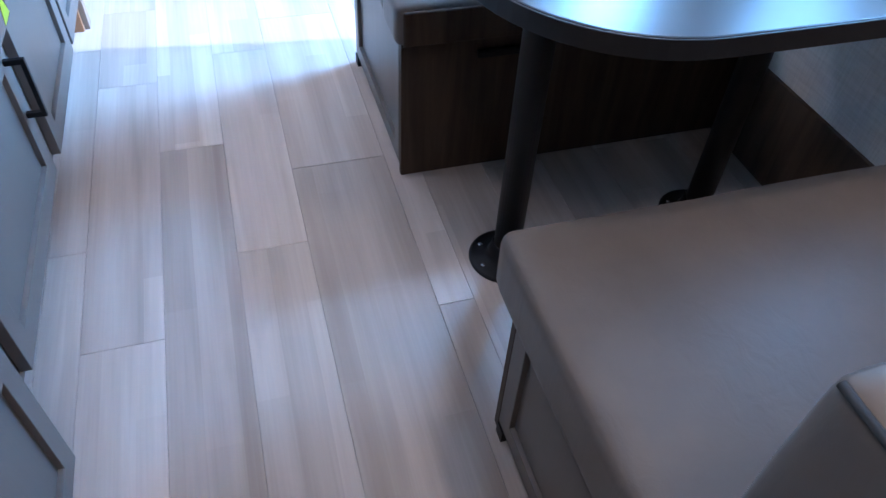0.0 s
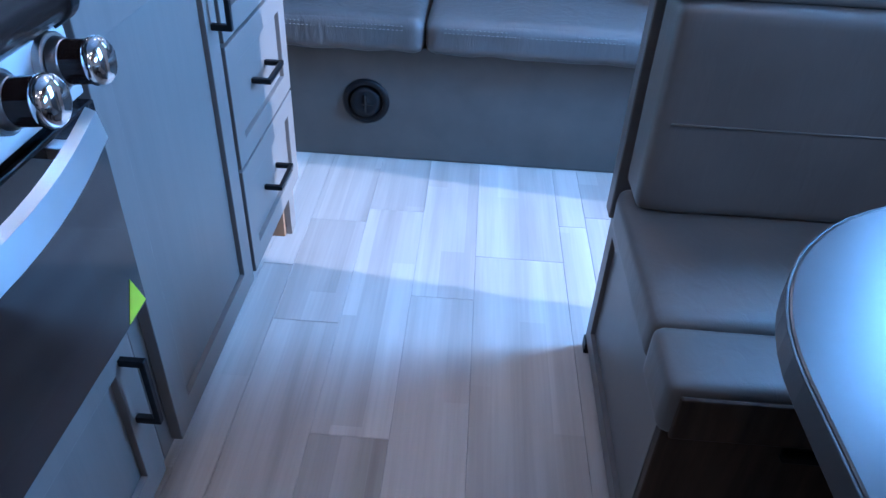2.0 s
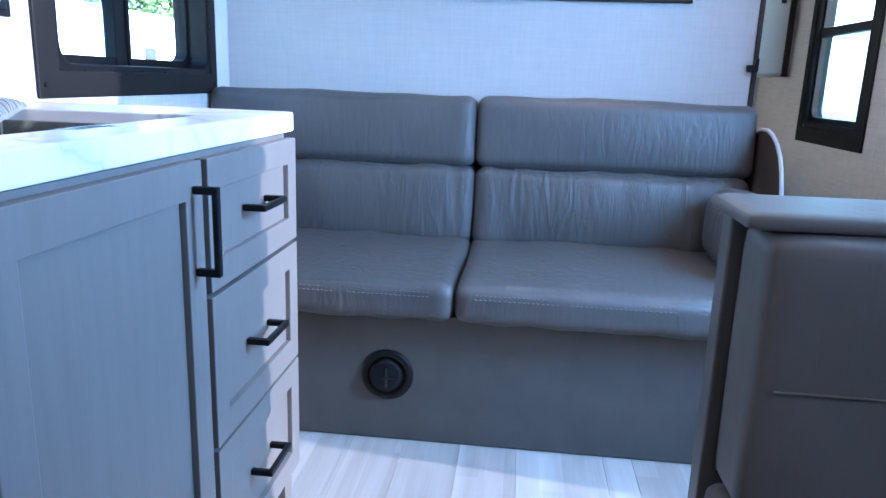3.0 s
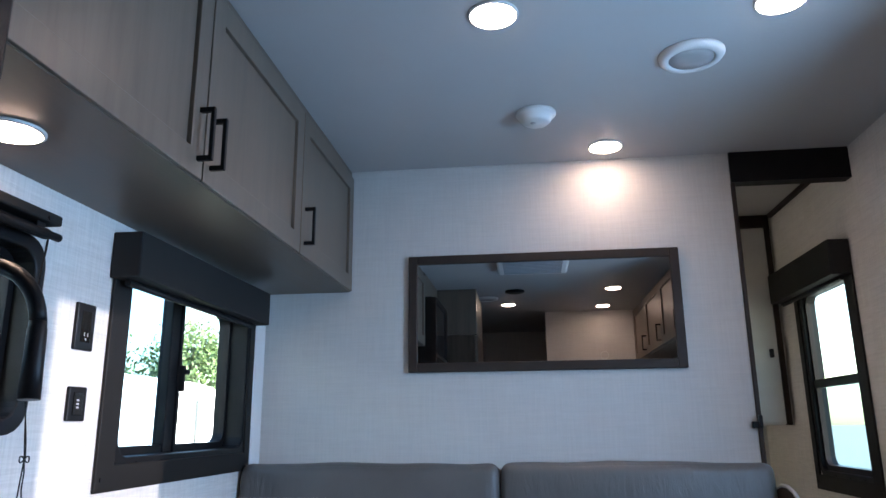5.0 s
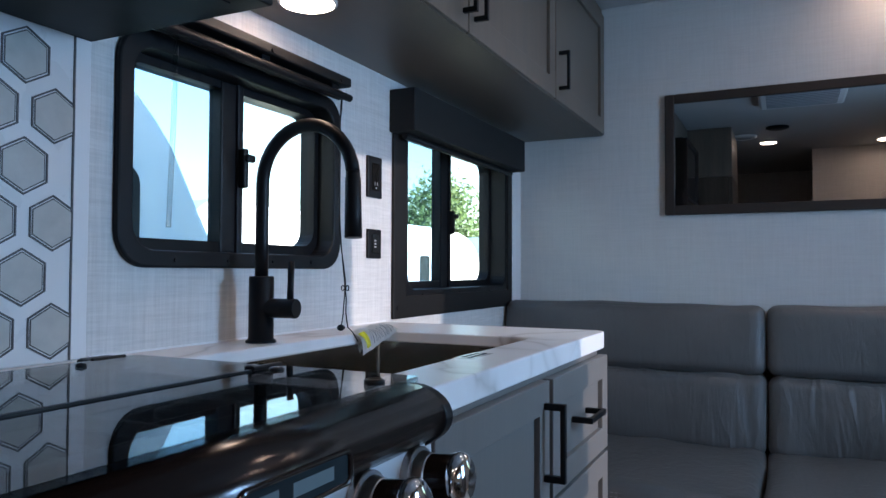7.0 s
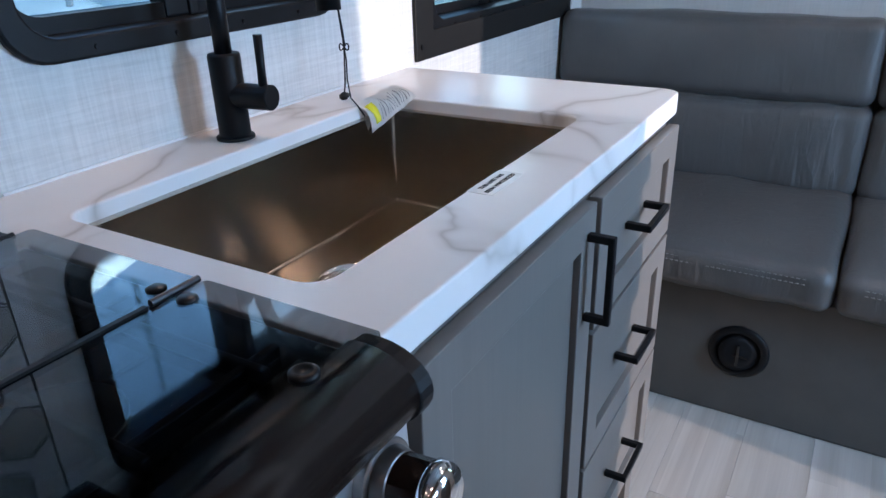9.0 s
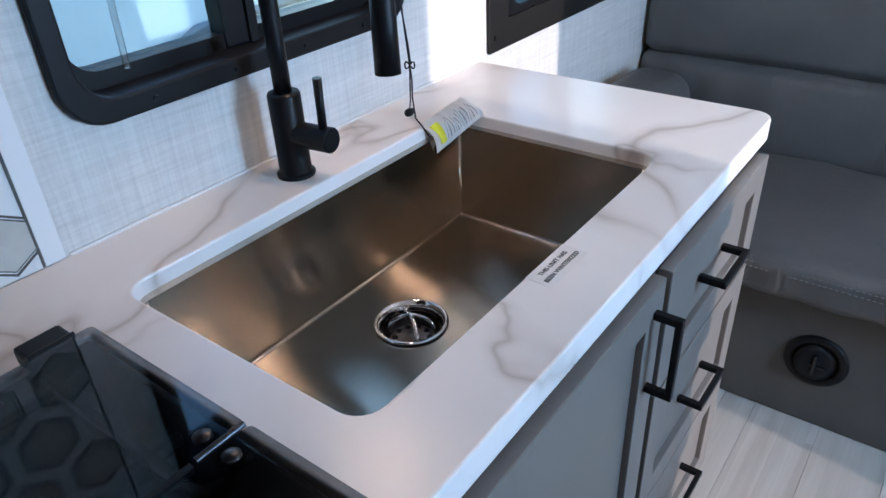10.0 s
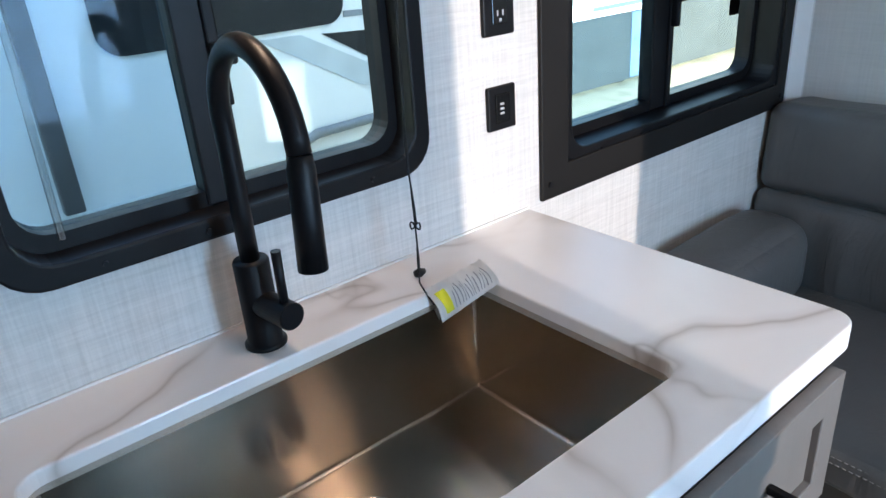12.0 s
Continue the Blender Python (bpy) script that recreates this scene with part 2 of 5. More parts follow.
def glow(name, color, strength):
    m = bpy.data.materials.new(name)
    m.use_nodes = True
    b = m.node_tree.nodes["Principled BSDF"]
    b.inputs["Base Color"].default_value = (0.8, 0.8, 0.78, 1)
    b.inputs["Emission Color"].default_value = (*color, 1)
    b.inputs["Emission Strength"].default_value = strength
    return m


DULL = {"Specular IOR Level": 0.22}
M = {}
M["plank"] = plank_mat()
M["subfloor"] = plain("floor_joint", (0.33, 0.305, 0.28), 0.8)
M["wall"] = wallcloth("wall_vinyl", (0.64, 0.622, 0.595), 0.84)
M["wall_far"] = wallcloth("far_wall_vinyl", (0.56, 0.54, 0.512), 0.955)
M["shell"] = plain("outer_wall_panel", (0.75, 0.75, 0.74), 0.4)
M["ceiling"] = plain("ceiling_panel", (0.42, 0.415, 0.41), 0.55, vary=0.04, scale=2.0)
M["trim_white"] = plain("white_trim", (0.74, 0.73, 0.72), 0.4, vary=0.03)
M["dark_trim"] = plain("dark_brown_trim", (0.034, 0.024, 0.020), 0.5, **DULL)
M["greige"] = wood("greige_wood", (0.152, 0.139, 0.130), (0.184, 0.169, 0.158), "z", 0.36)
M["greige_y"] = wood("greige_wood_flat", (0.152, 0.139, 0.130), (0.184, 0.169, 0.158), "y", 0.36)
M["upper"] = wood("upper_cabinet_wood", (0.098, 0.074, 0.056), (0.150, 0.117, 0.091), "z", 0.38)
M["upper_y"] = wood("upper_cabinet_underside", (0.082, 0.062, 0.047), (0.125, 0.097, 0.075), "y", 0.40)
M["brown"] = wood("dark_brown_wood", (0.045, 0.032, 0.024), (0.10, 0.072, 0.053), "z")
for _k, _s in (("brown", 0.15), ("greige", 0.3), ("greige_y", 0.3)):
    M[_k].node_tree.nodes["Principled BSDF"].inputs["Specular IOR Level"].default_value = _s
M["raw"] = plain("raw_board_edge", (0.22, 0.13, 0.075), 0.7)
M["marble"] = marble()
M["sink"] = brushed_sink()
M["steel"] = steel("panel_steel", "y", 0.46, (0.86, 0.87, 0.88))
M["knob_steel"] = plain("satin_knob_steel", (0.36, 0.34, 0.33), 0.30, 1.0, vary=0.05, bumpy=0.0)
M["hinge"] = plain("dark_hinge_metal", (0.045, 0.045, 0.048), 0.3, 0.9, vary=0.05, bumpy=0.0)
M["chrome"] = plain("chrome", (0.85, 0.85, 0.86), 0.07, 1.0, vary=0.02, bumpy=0.0)
M["black"] = plain("matte_black_metal", (0.006, 0.006, 0.007), 0.42, 0.0, vary=0.2, **DULL)
M["black_plastic"] = plain("black_plastic", (0.006, 0.006, 0.007), 0.45, vary=0.2, **DULL)
M["hood_black"] = plain("hood_black", (0.004, 0.004, 0.004), 0.5, vary=0.1, **DULL)
M["black_gloss"] = plain("black_enamel", (0.008, 0.008, 0.008), 0.12, vary=0.1, bumpy=0.0)
M["bronze_gloss"] = plain("dark_bronze_enamel", (0.018, 0.011, 0.009), 0.19, 0.2, vary=0.1, bumpy=0.0)
M["oven_glass"] = plain("oven_glass", (0.010, 0.010, 0.012), 0.08, vary=0.1, bumpy=0.0)
M["oven_window"] = plain("coated_oven_window", (0.060, 0.063, 0.070), 0.06, 0.9, vary=0.08, bumpy=0.0)
M["handle_steel"] = steel("polished_handle_steel", "y", 0.36, (0.88, 0.89, 0.90))
M["sofa"] = leather("grey_leather", (0.102, 0.097, 0.093), 0.5, 0.2)
M["sofa_back"] = leather("creased_grey_leather", (0.102, 0.097, 0.093), 0.6, 1.5)
M["bench"] = leather("taupe_leather", (0.150, 0.135, 0.121), 0.16)
M["bench"].node_tree.nodes["Principled BSDF"].inputs["Specular IOR Level"].default_value = 0.3
M["sofa_base"] = plain("sofa_base_vinyl", (0.086, 0.082, 0.077), 0.6)
M["thread"] = plain("light_thread", (0.22, 0.215, 0.205), 0.8)
M["seam"] = plain("dark_seam", (0.03, 0.028, 0.026), 0.8)
M["table"] = plain("dark_table_laminate", (0.040, 0.038, 0.038), 0.32, vary=0.06, scale=40.0, bumpy=0.0)
M["bead"] = plain("table_edge_bead", (0.012, 0.012, 0.013), 0.45, 0.0)
M["mirror"] = mat("mirror_glass", 0.004, 1.0, **{"Base Color": (0.64, 0.645, 0.645, 1)})[0]
M["win"] = pane_mat("window_glass", (0.56, 0.74, 0.85), 0.3)
M["door_glass"] = pane_mat("tinted_door_glass", (0.30, 0.30, 0.31))
# near-black pane added to keep the sun beam out of the dinette window
M["sun_block"] = pane_mat("sun_blocking_pane", (0.05, 0.05, 0.055))
M["win_clear"] = pane_mat("clear_window_glass", (0.80, 0.92, 0.96), 0.3)
M["cover"] = pane_mat("smoked_glass", (0.56, 0.585, 0.60), 1.0)
M["clear"] = pane_mat("clear_acrylic", (0.86, 0.88, 0.88), 1.6)
M["lamp"] = glow("ceiling_lamp_glow", WARM, LAMP_GLOW)
M["puck"] = glow("cabinet_lamp_glow", WARM, PUCK_GLOW)
M["plastic_white"] = plain("white_plastic", (0.68, 0.68, 0.67), 0.4, vary=0.03)
M["grille"] = plain("grey_grille", (0.38, 0.38, 0.38), 0.6)
M["paper"] = plain("white_paper", (0.80, 0.79, 0.77), 0.7, vary=0.03)
M["ink"] = plain("black_ink", (0.02, 0.02, 0.022), 0.6)
M["grey_ink"] = plain("grey_print", (0.35, 0.35, 0.36), 0.6)
M["yellow"] = plain("yellow_print", (0.72, 0.66, 0.03), 0.6)
M["lime"] = plain("lime_sticker", (0.50, 0.62, 0.02), 0.5)
M["hex_white"] = plain("backsplash_white", (0.71, 0.70, 0.685), 0.28, vary=0.03)
M["hex_fill"] = plain("backsplash_beige", (0.46, 0.44, 0.40), 0.30, vary=0.08, scale=30.0)
M["hex_line"] = plain("backsplash_line", (0.07, 0.065, 0.06), 0.4)
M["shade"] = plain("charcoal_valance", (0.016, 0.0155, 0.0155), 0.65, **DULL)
M["frame_wood"] = plain("charcoal_window_trim", (0.012, 0.011, 0.0105), 0.55, **DULL)
M["lcd"] = plain("display_screen", (0.16, 0.21, 0.22), 0.12, vary=0.05, bumpy=0.0)
M["lens"] = plain("display_glass", (0.02, 0.03, 0.035), 0.08, bumpy=0.0)
M["pale"] = plain("pale_cabinet_board", (0.52, 0.505, 0.485), 0.45, vary=0.04)
M["gravel"] = plain("gravel_ground", (0.40, 0.37, 0.28), 0.9, vary=0.25, scale=3.0, bumpy=0.6, grain=30.0)
M["rv_white"] = plain("trailer_white", (0.80, 0.82, 0.84), 0.25, vary=0.03, scale=1.0)
M["rv_grey"] = plain("trailer_grey", (0.22, 0.24, 0.27), 0.3)
M["rv_pale"] = plain("trailer_pale_grey", (0.48, 0.53, 0.57), 0.3)
M["rv_band"] = plain("trailer_lower_band", (0.60, 0.65, 0.67), 0.3, vary=0.04, scale=1.0)
M["rv_arm"] = plain("awning_arm_grey", (0.07, 0.072, 0.075), 0.4)
# slate of the lower side, darkened further to hold the shade there
M["rv_slate_shaded"] = plain("trailer_shaded_slate", (0.032, 0.042, 0.050), 0.5, vary=0.15, scale=2.0, bumpy=0.0)
M["rv_blue"] = plain("trailer_blue", (0.10, 0.17, 0.27), 0.3)
M["rv_dark"] = plain("trailer_dark_glass", (0.02, 0.022, 0.025), 0.22, bumpy=0.0, **DULL)
M["tyre"] = plain("tyre_rubber", (0.02, 0.02, 0.02), 0.8)
M["bark"] = plain("tree_bark", (0.09, 0.065, 0.045), 0.9, vary=0.3, bumpy=0.5, grain=20.0)
M["leaf"] = plain("tree_leaves", (0.07, 0.115, 0.035), 0.6, vary=0.45, scale=1.6)


# ---- mesh helpers ----
def mesh_of(bm, name, mats, smooth=False):
    me = bpy.data.meshes.new(name)
    bmesh.ops.recalc_face_normals(bm, faces=bm.faces[:])
    bm.to_mesh(me)
    bm.free()
    for m in mats if isinstance(mats, (list, tuple)) else [mats]:
        me.materials.append(m)
    if smooth:
        for p in me.polygons:
            p.use_smooth = True
    return me


def part(name, bm, material, parent, label="", smooth=False):
    """One mesh object under a thing or a part; its vertices are in world places."""
    ob = new(name, mesh_of(bm, name, material, smooth))
    if parent is not None:
        ob.parent = parent
        ob.matrix_parent_inverse = Matrix.Translation(-ORIGIN[parent.name])
        ORIGIN[ob.name] = ORIGIN[parent.name] * 0
    else:
        ORIGIN[ob.name] = Vector((0, 0, 0))
    if label:
        tagged(ob, label)
    return ob


ORIGIN = {}


def thing(name, at, label, category, group="", kind=""):
    ob = new(name)
    ob.empty_display_size = 0.05
    ob.location = at
    ORIGIN[ob.name] = Vector(at)
    return tagged(ob, label, category, group, kind)


def structure(name, bm, material, label, smooth=False):
    return tagged(part(name, bm, material, None, "", smooth), label, kind="structure")


def box(bm, x0, y0, z0, x1, y1, z1, r=0.0, seg=2, mi=0, m=None):
    """A box between two corners, its edges rounded by r."""
    res = bmesh.ops.create_cube(bm, size=1.0)
    vs = res["verts"]
    sx, sy, sz = x1 - x0, y1 - y0, z1 - z0
    for v in vs:
        v.co = Vector(((x0 + x1) / 2 + v.co.x * sx, (y0 + y1) / 2 + v.co.y * sy, (z0 + z1) / 2 + v.co.z * sz))
    fs = set()
    for v in vs:
        fs.update(v.link_faces)
    if r > 0:
        es = set()
        for v in vs:
            es.update(v.link_edges)
        out = bmesh.ops.bevel(bm, geom=list(es), offset=min(r, 0.48 * min(abs(sx), abs(sy), abs(sz))), segments=seg, profile=0.5, affect="EDGES")
        vs = list({v for f in out["faces"] for v in f.verts} | {v for v in vs if v.is_valid})
        fs = {f for v in vs for f in v.link_faces}
    for f in fs:
        if f.is_valid:
            f.material_index = mi
    if m is not None:
        bmesh.ops.transform(bm, matrix=m, verts=[v for v in vs if v.is_valid])
    return vs


def cyl(bm, p0, p1, r0, r1=None, seg=24, mi=0, caps=True):
    """A cylinder or cone from p0 to p1."""
    p0, p1 = Vector(p0), Vector(p1)
    d = p1 - p0
    m = Matrix.Translation((p0 + p1) / 2) @ d.to_track_quat("Z", "Y").to_matrix().to_4x4()
    res = bmesh.ops.create_cone(bm, cap_ends=caps, segments=seg, radius1=r0, radius2=r0 if r1 is None else r1, depth=d.length, matrix=m)
    for v in res["verts"]:
        for f in v.link_faces:
            f.material_index = mi
    return res["verts"]


def lathe(bm, at, profile, seg=28, axis="z", mi=0, caps=True):
    """A turned body: profile of (radius, height) about an axis through at."""
    rings = []
    for r, h in profile:
        ring = []
        for k in range(seg):
            a = 2 * math.pi * k / seg
            c, s = r * math.cos(a), r * math.sin(a)
            p = {"z": (c, s, h), "x": (h, c, s), "y": (c, h, s)}[axis]
            ring.append(bm.verts.new(Vector(at) + Vector(p)))
        rings.append(ring)
    for a, b in zip(rings, rings[1:]):
        for k in range(seg):
            f = bm.faces.new((a[k], a[(k + 1) % seg], b[(k + 1) % seg], b[k]))
            f.material_index = mi
            f.smooth = True
    for ring in (rings[0], rings[-1]) if caps else ():
        f = bm.faces.new(ring)
        f.material_index = mi


def tube(bm, pts, r, seg=10, closed=False, mi=0):
    """A round tube along points."""
    pts = [Vector(p) for p in pts]
    rings, side = [], None
    for i, p in enumerate(pts):
        a = pts[i - 1] if i > 0 else (pts[-1] if closed else p)
        b = pts[(i + 1) % len(pts)] if (closed or i < len(pts) - 1) else p
        d = (b - a).normalized()
        if side is None:
            side = d.orthogonal().normalized()
        side = (side - d * side.dot(d)).normalized()
        up = d.cross(side)
        rad = r[i] if isinstance(r, (list, tuple)) else r
        rings.append([bm.verts.new(p + rad * (math.cos(2 * math.pi * k / seg) * side + math.sin(2 * math.pi * k / seg) * up)) for k in range(seg)])
    n = len(rings)
    for i in range(n if closed else n - 1):
        a, b = rings[i], rings[(i + 1) % n]
        for k in range(seg):
            f = bm.faces.new((a[k], a[(k + 1) % seg], b[(k + 1) % seg], b[k]))
            f.smooth, f.material_index = True, mi
    if not closed:
        for ring in (rings[0], rings[-1]):
            bm.faces.new(ring).material_index = mi


def rrect(a0, b0, a1, b1, r, seg=6):
    """A rectangle's outline with round corners, counter-clockwise; r: one radius or four (from a0,b0 round)."""
    rs = r if isinstance(r, (list, tuple)) else [r] * 4
    out = []
    for (ca, cb, start), rad in zip(((a0, b0, 180), (a1, b0, 270), (a1, b1, 0), (a0, b1, 90)), rs):
        if rad <= 1e-5:
            out.append((ca, cb))
            continue
        oa = ca + rad if ca == a0 else ca - rad
        ob = cb + rad if cb == b0 else cb - rad
        for k in range(seg + 1):
            an = radians(start + 90 * k / seg)
            out.append((oa + rad * math.cos(an), ob + rad * math.sin(an)))
    return out


def slab(bm, outline, axis, lo, hi, holes=(), bev=0.0, mi=0):
    """An outline (two axes in order, of the three left when axis is taken) with holes, from lo to hi along axis."""
    def place(p, h):
        return {"x": (h, p[0], p[1]), "y": (p[0], h, p[1]), "z": (p[0], p[1], h)}[axis]
    rings, es = [], []
    for loop in (outline, *holes):
        vs = [bm.verts.new(place(p, lo)) for p in loop]
        rings.append(vs)
        es += [bm.edges.new((vs[i], vs[(i + 1) % len(vs)])) for i in range(len(vs))]
    made = bmesh.ops.triangle_fill(bm, edges=es, use_beauty=True, use_dissolve=False)
    low = [f for f in made["geom"] if isinstance(f, bmesh.types.BMFace)]
    tops = {}
    for vs, loop in zip(rings, (outline, *holes)):
        for v, p in zip(vs, loop):
            tops[v] = bm.verts.new(place(p, hi))
    faces = list(low)
    for f in low:
        faces.append(bm.faces.new([tops[v] for v in reversed(f.verts)]))
    for vs in rings:
        for i in range(len(vs)):
            a, b = vs[i], vs[(i + 1) % len(vs)]
            faces.append(bm.faces.new((a, b, tops[b], tops[a])))
    for f in faces:
        f.material_index = mi
    if bev:
        bmesh.ops.recalc_face_normals(bm, faces=faces)
        rim = [e for f in faces for e in f.edges if len(e.link_faces) == 2 and e.calc_face_angle(0) > 1.2]
        bmesh.ops.bevel(bm, geom=list(set(rim)), offset=bev, segments=2, profile=0.5, affect="EDGES")
    return faces


def words(name, text, size, m, material, parent, extrude=0.0003):
    """Lettering as a flat mesh."""
    cu = bpy.data.curves.new(name, "FONT")
    cu.body, cu.size, cu.extrude = text, size, extrude
    cu.align_x, cu.align_y = "CENTER", "CENTER"
    tmp = bpy.data.objects.new("tmp_text", cu)
    me = bpy.data.meshes.new_from_object(tmp)
    bpy.data.objects.remove(tmp)
    me.transform(m)
    me.materials.clear()
    me.materials.append(material)
    ob = new(name, me)
    if parent is not None:
        ob.parent = parent
        ob.matrix_parent_inverse = Matrix.Translation(-ORIGIN[parent.name])
        ORIGIN[ob.name] = ORIGIN[parent.name] * 0
    return ob


# ---- the setting ----
WX, EX, FY, CZ = -0.735, 1.50, 3.725, 2.065
REAR, BED = -1.55, 5.05


def B(*a, **k):
    bm = bmesh.new()
    box(bm, *a, **k)
    return bm


def build_shell():
    bm = bmesh.new()
    slab(bm, [(REAR, 0), (BED, 0), (BED, CZ), (REAR, CZ)], "x", WX - 0.05, WX,
         [rrect(1.800, 1.066, 2.395, 1.437, 0.055), [(2.74, 0.967), (3.57, 0.967), (3.57, 1.495), (2.74, 1.495)]])
    structure("wall_west", bm, M["wall"], "pale grey woven-look vinyl wall behind the kitchen counter")
    bm = bmesh.new()
    slab(bm, [(REAR, 0), (BED, 0), (BED, CZ), (REAR, CZ)], "x", EX, EX + 0.05,
         [[(2.20, 0.02), (2.72, 0.02), (2.72, 1.85), (2.20, 1.85)], rrect(3.87, 0.86, 4.37, 1.62, 0.05), rrect(0.985, 0.985, 1.715, 1.375, 0.05)])
    structure("wall_east", bm, M["wall"], "pale grey woven-look vinyl wall with the entry door opening")
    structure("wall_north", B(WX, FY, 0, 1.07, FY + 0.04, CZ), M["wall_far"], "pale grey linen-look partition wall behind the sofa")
    structure("wall_bedroom", B(WX, BED, 0, EX, BED + 0.05, CZ), M["wall"], "pale grey vinyl end wall of the bedroom")
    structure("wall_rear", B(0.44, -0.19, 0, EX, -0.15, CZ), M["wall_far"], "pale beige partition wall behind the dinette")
    structure("wall_south", B(WX, REAR - 0.05, 0, EX, REAR, CZ), M["wall"], "pale vinyl rear wall of the trailer")
    structure("ceiling", B(WX - 0.05, REAR - 0.05, CZ, EX + 0.05, BED + 0.05, CZ + 0.05), M["ceiling"], "smooth pale grey ceiling panel with recessed lamps")
    structure("header_fascia", B(1.07, FY - 0.012, 1.945, EX, FY + 0.045, CZ), M["black_plastic"], "black fascia board over the bedroom opening")
    structure("trim_partition_edge", B(1.068, FY - 0.008, 0, 1.084, FY + 0.046, 1.945, r=0.003), M["dark_trim"], "thin dark edge trim on the partition wall")
    structure("trim_corner", B(WX, 3.615, 0.0, WX + 0.006, FY - 0.02, 1.57, r=0.002), M["trim_white"], "white vertical seam trim beside the corner")
    structure("trim_ceiling", B(WX + 0.35, FY - 0.005, CZ - 0.006, 1.068, FY, CZ, r=0.001), M["wall_far"], "thin pale cove trim under the ceiling")
    structure("baseboard", B(EX - 0.012, 0.94, 0.0, EX, 1.64, 0.25, r=0.002), M["brown"], "brown wooden base panel under the dinette table")
    # unseen slab, raised to 2.40 so its shadow covers the parked trailer
    structure("trim_shade_roof", B(WX - 0.06, REAR - 0.06, CZ + 0.055, EX + 0.06, BED + 0.06, 2.40, r=0.03), M["shell"], "unseen white roof slab added to shade the parked trailer")
    structure("floor", B(WX - 0.05, REAR - 0.05, -0.05, EX + 0.05, BED + 0.05, -0.0035), M["subfloor"], "greige oak-look vinyl plank floor")
    structure("ground", B(-400, -400, -0.66, 400, 400, -0.60), M["gravel"], "pale gravel ground of a trailer lot")
    # outer skin of the underside
    structure("trim_underbody", B(WX - 0.05, REAR - 0.05, -0.30, EX + 0.05, BED + 0.05, -0.055), M["subfloor"], "dark underbody of the trailer")


build_shell()


def entry_door():
    d = thing("entry_door", (EX, 2.46, 0.0), "closed entry door of tinted glass in a black aluminium frame", "door")
    bm = bmesh.new()
    slab(bm, [(2.17, 0.0), (2.75, 0.0), (2.75, 1.88), (2.17, 1.88)], "x", EX - 0.012, EX - 0.001,
         [[(2.205, 0.03), (2.715, 0.03), (2.715, 1.845), (2.205, 1.845)]])
    part("door_frame", bm, M["black_plastic"], d)
    part("glass", B(EX + 0.020, 2.201, 0.021, EX + 0.023, 2.719, 1.849), M["door_glass"], d)
    bm = bmesh.new()
    box(bm, EX - 0.030, 2.68, 0.95, EX + 0.018, 2.712, 1.08, r=0.008)
    part("latch", bm, M["black_plastic"], d)


entry_door()


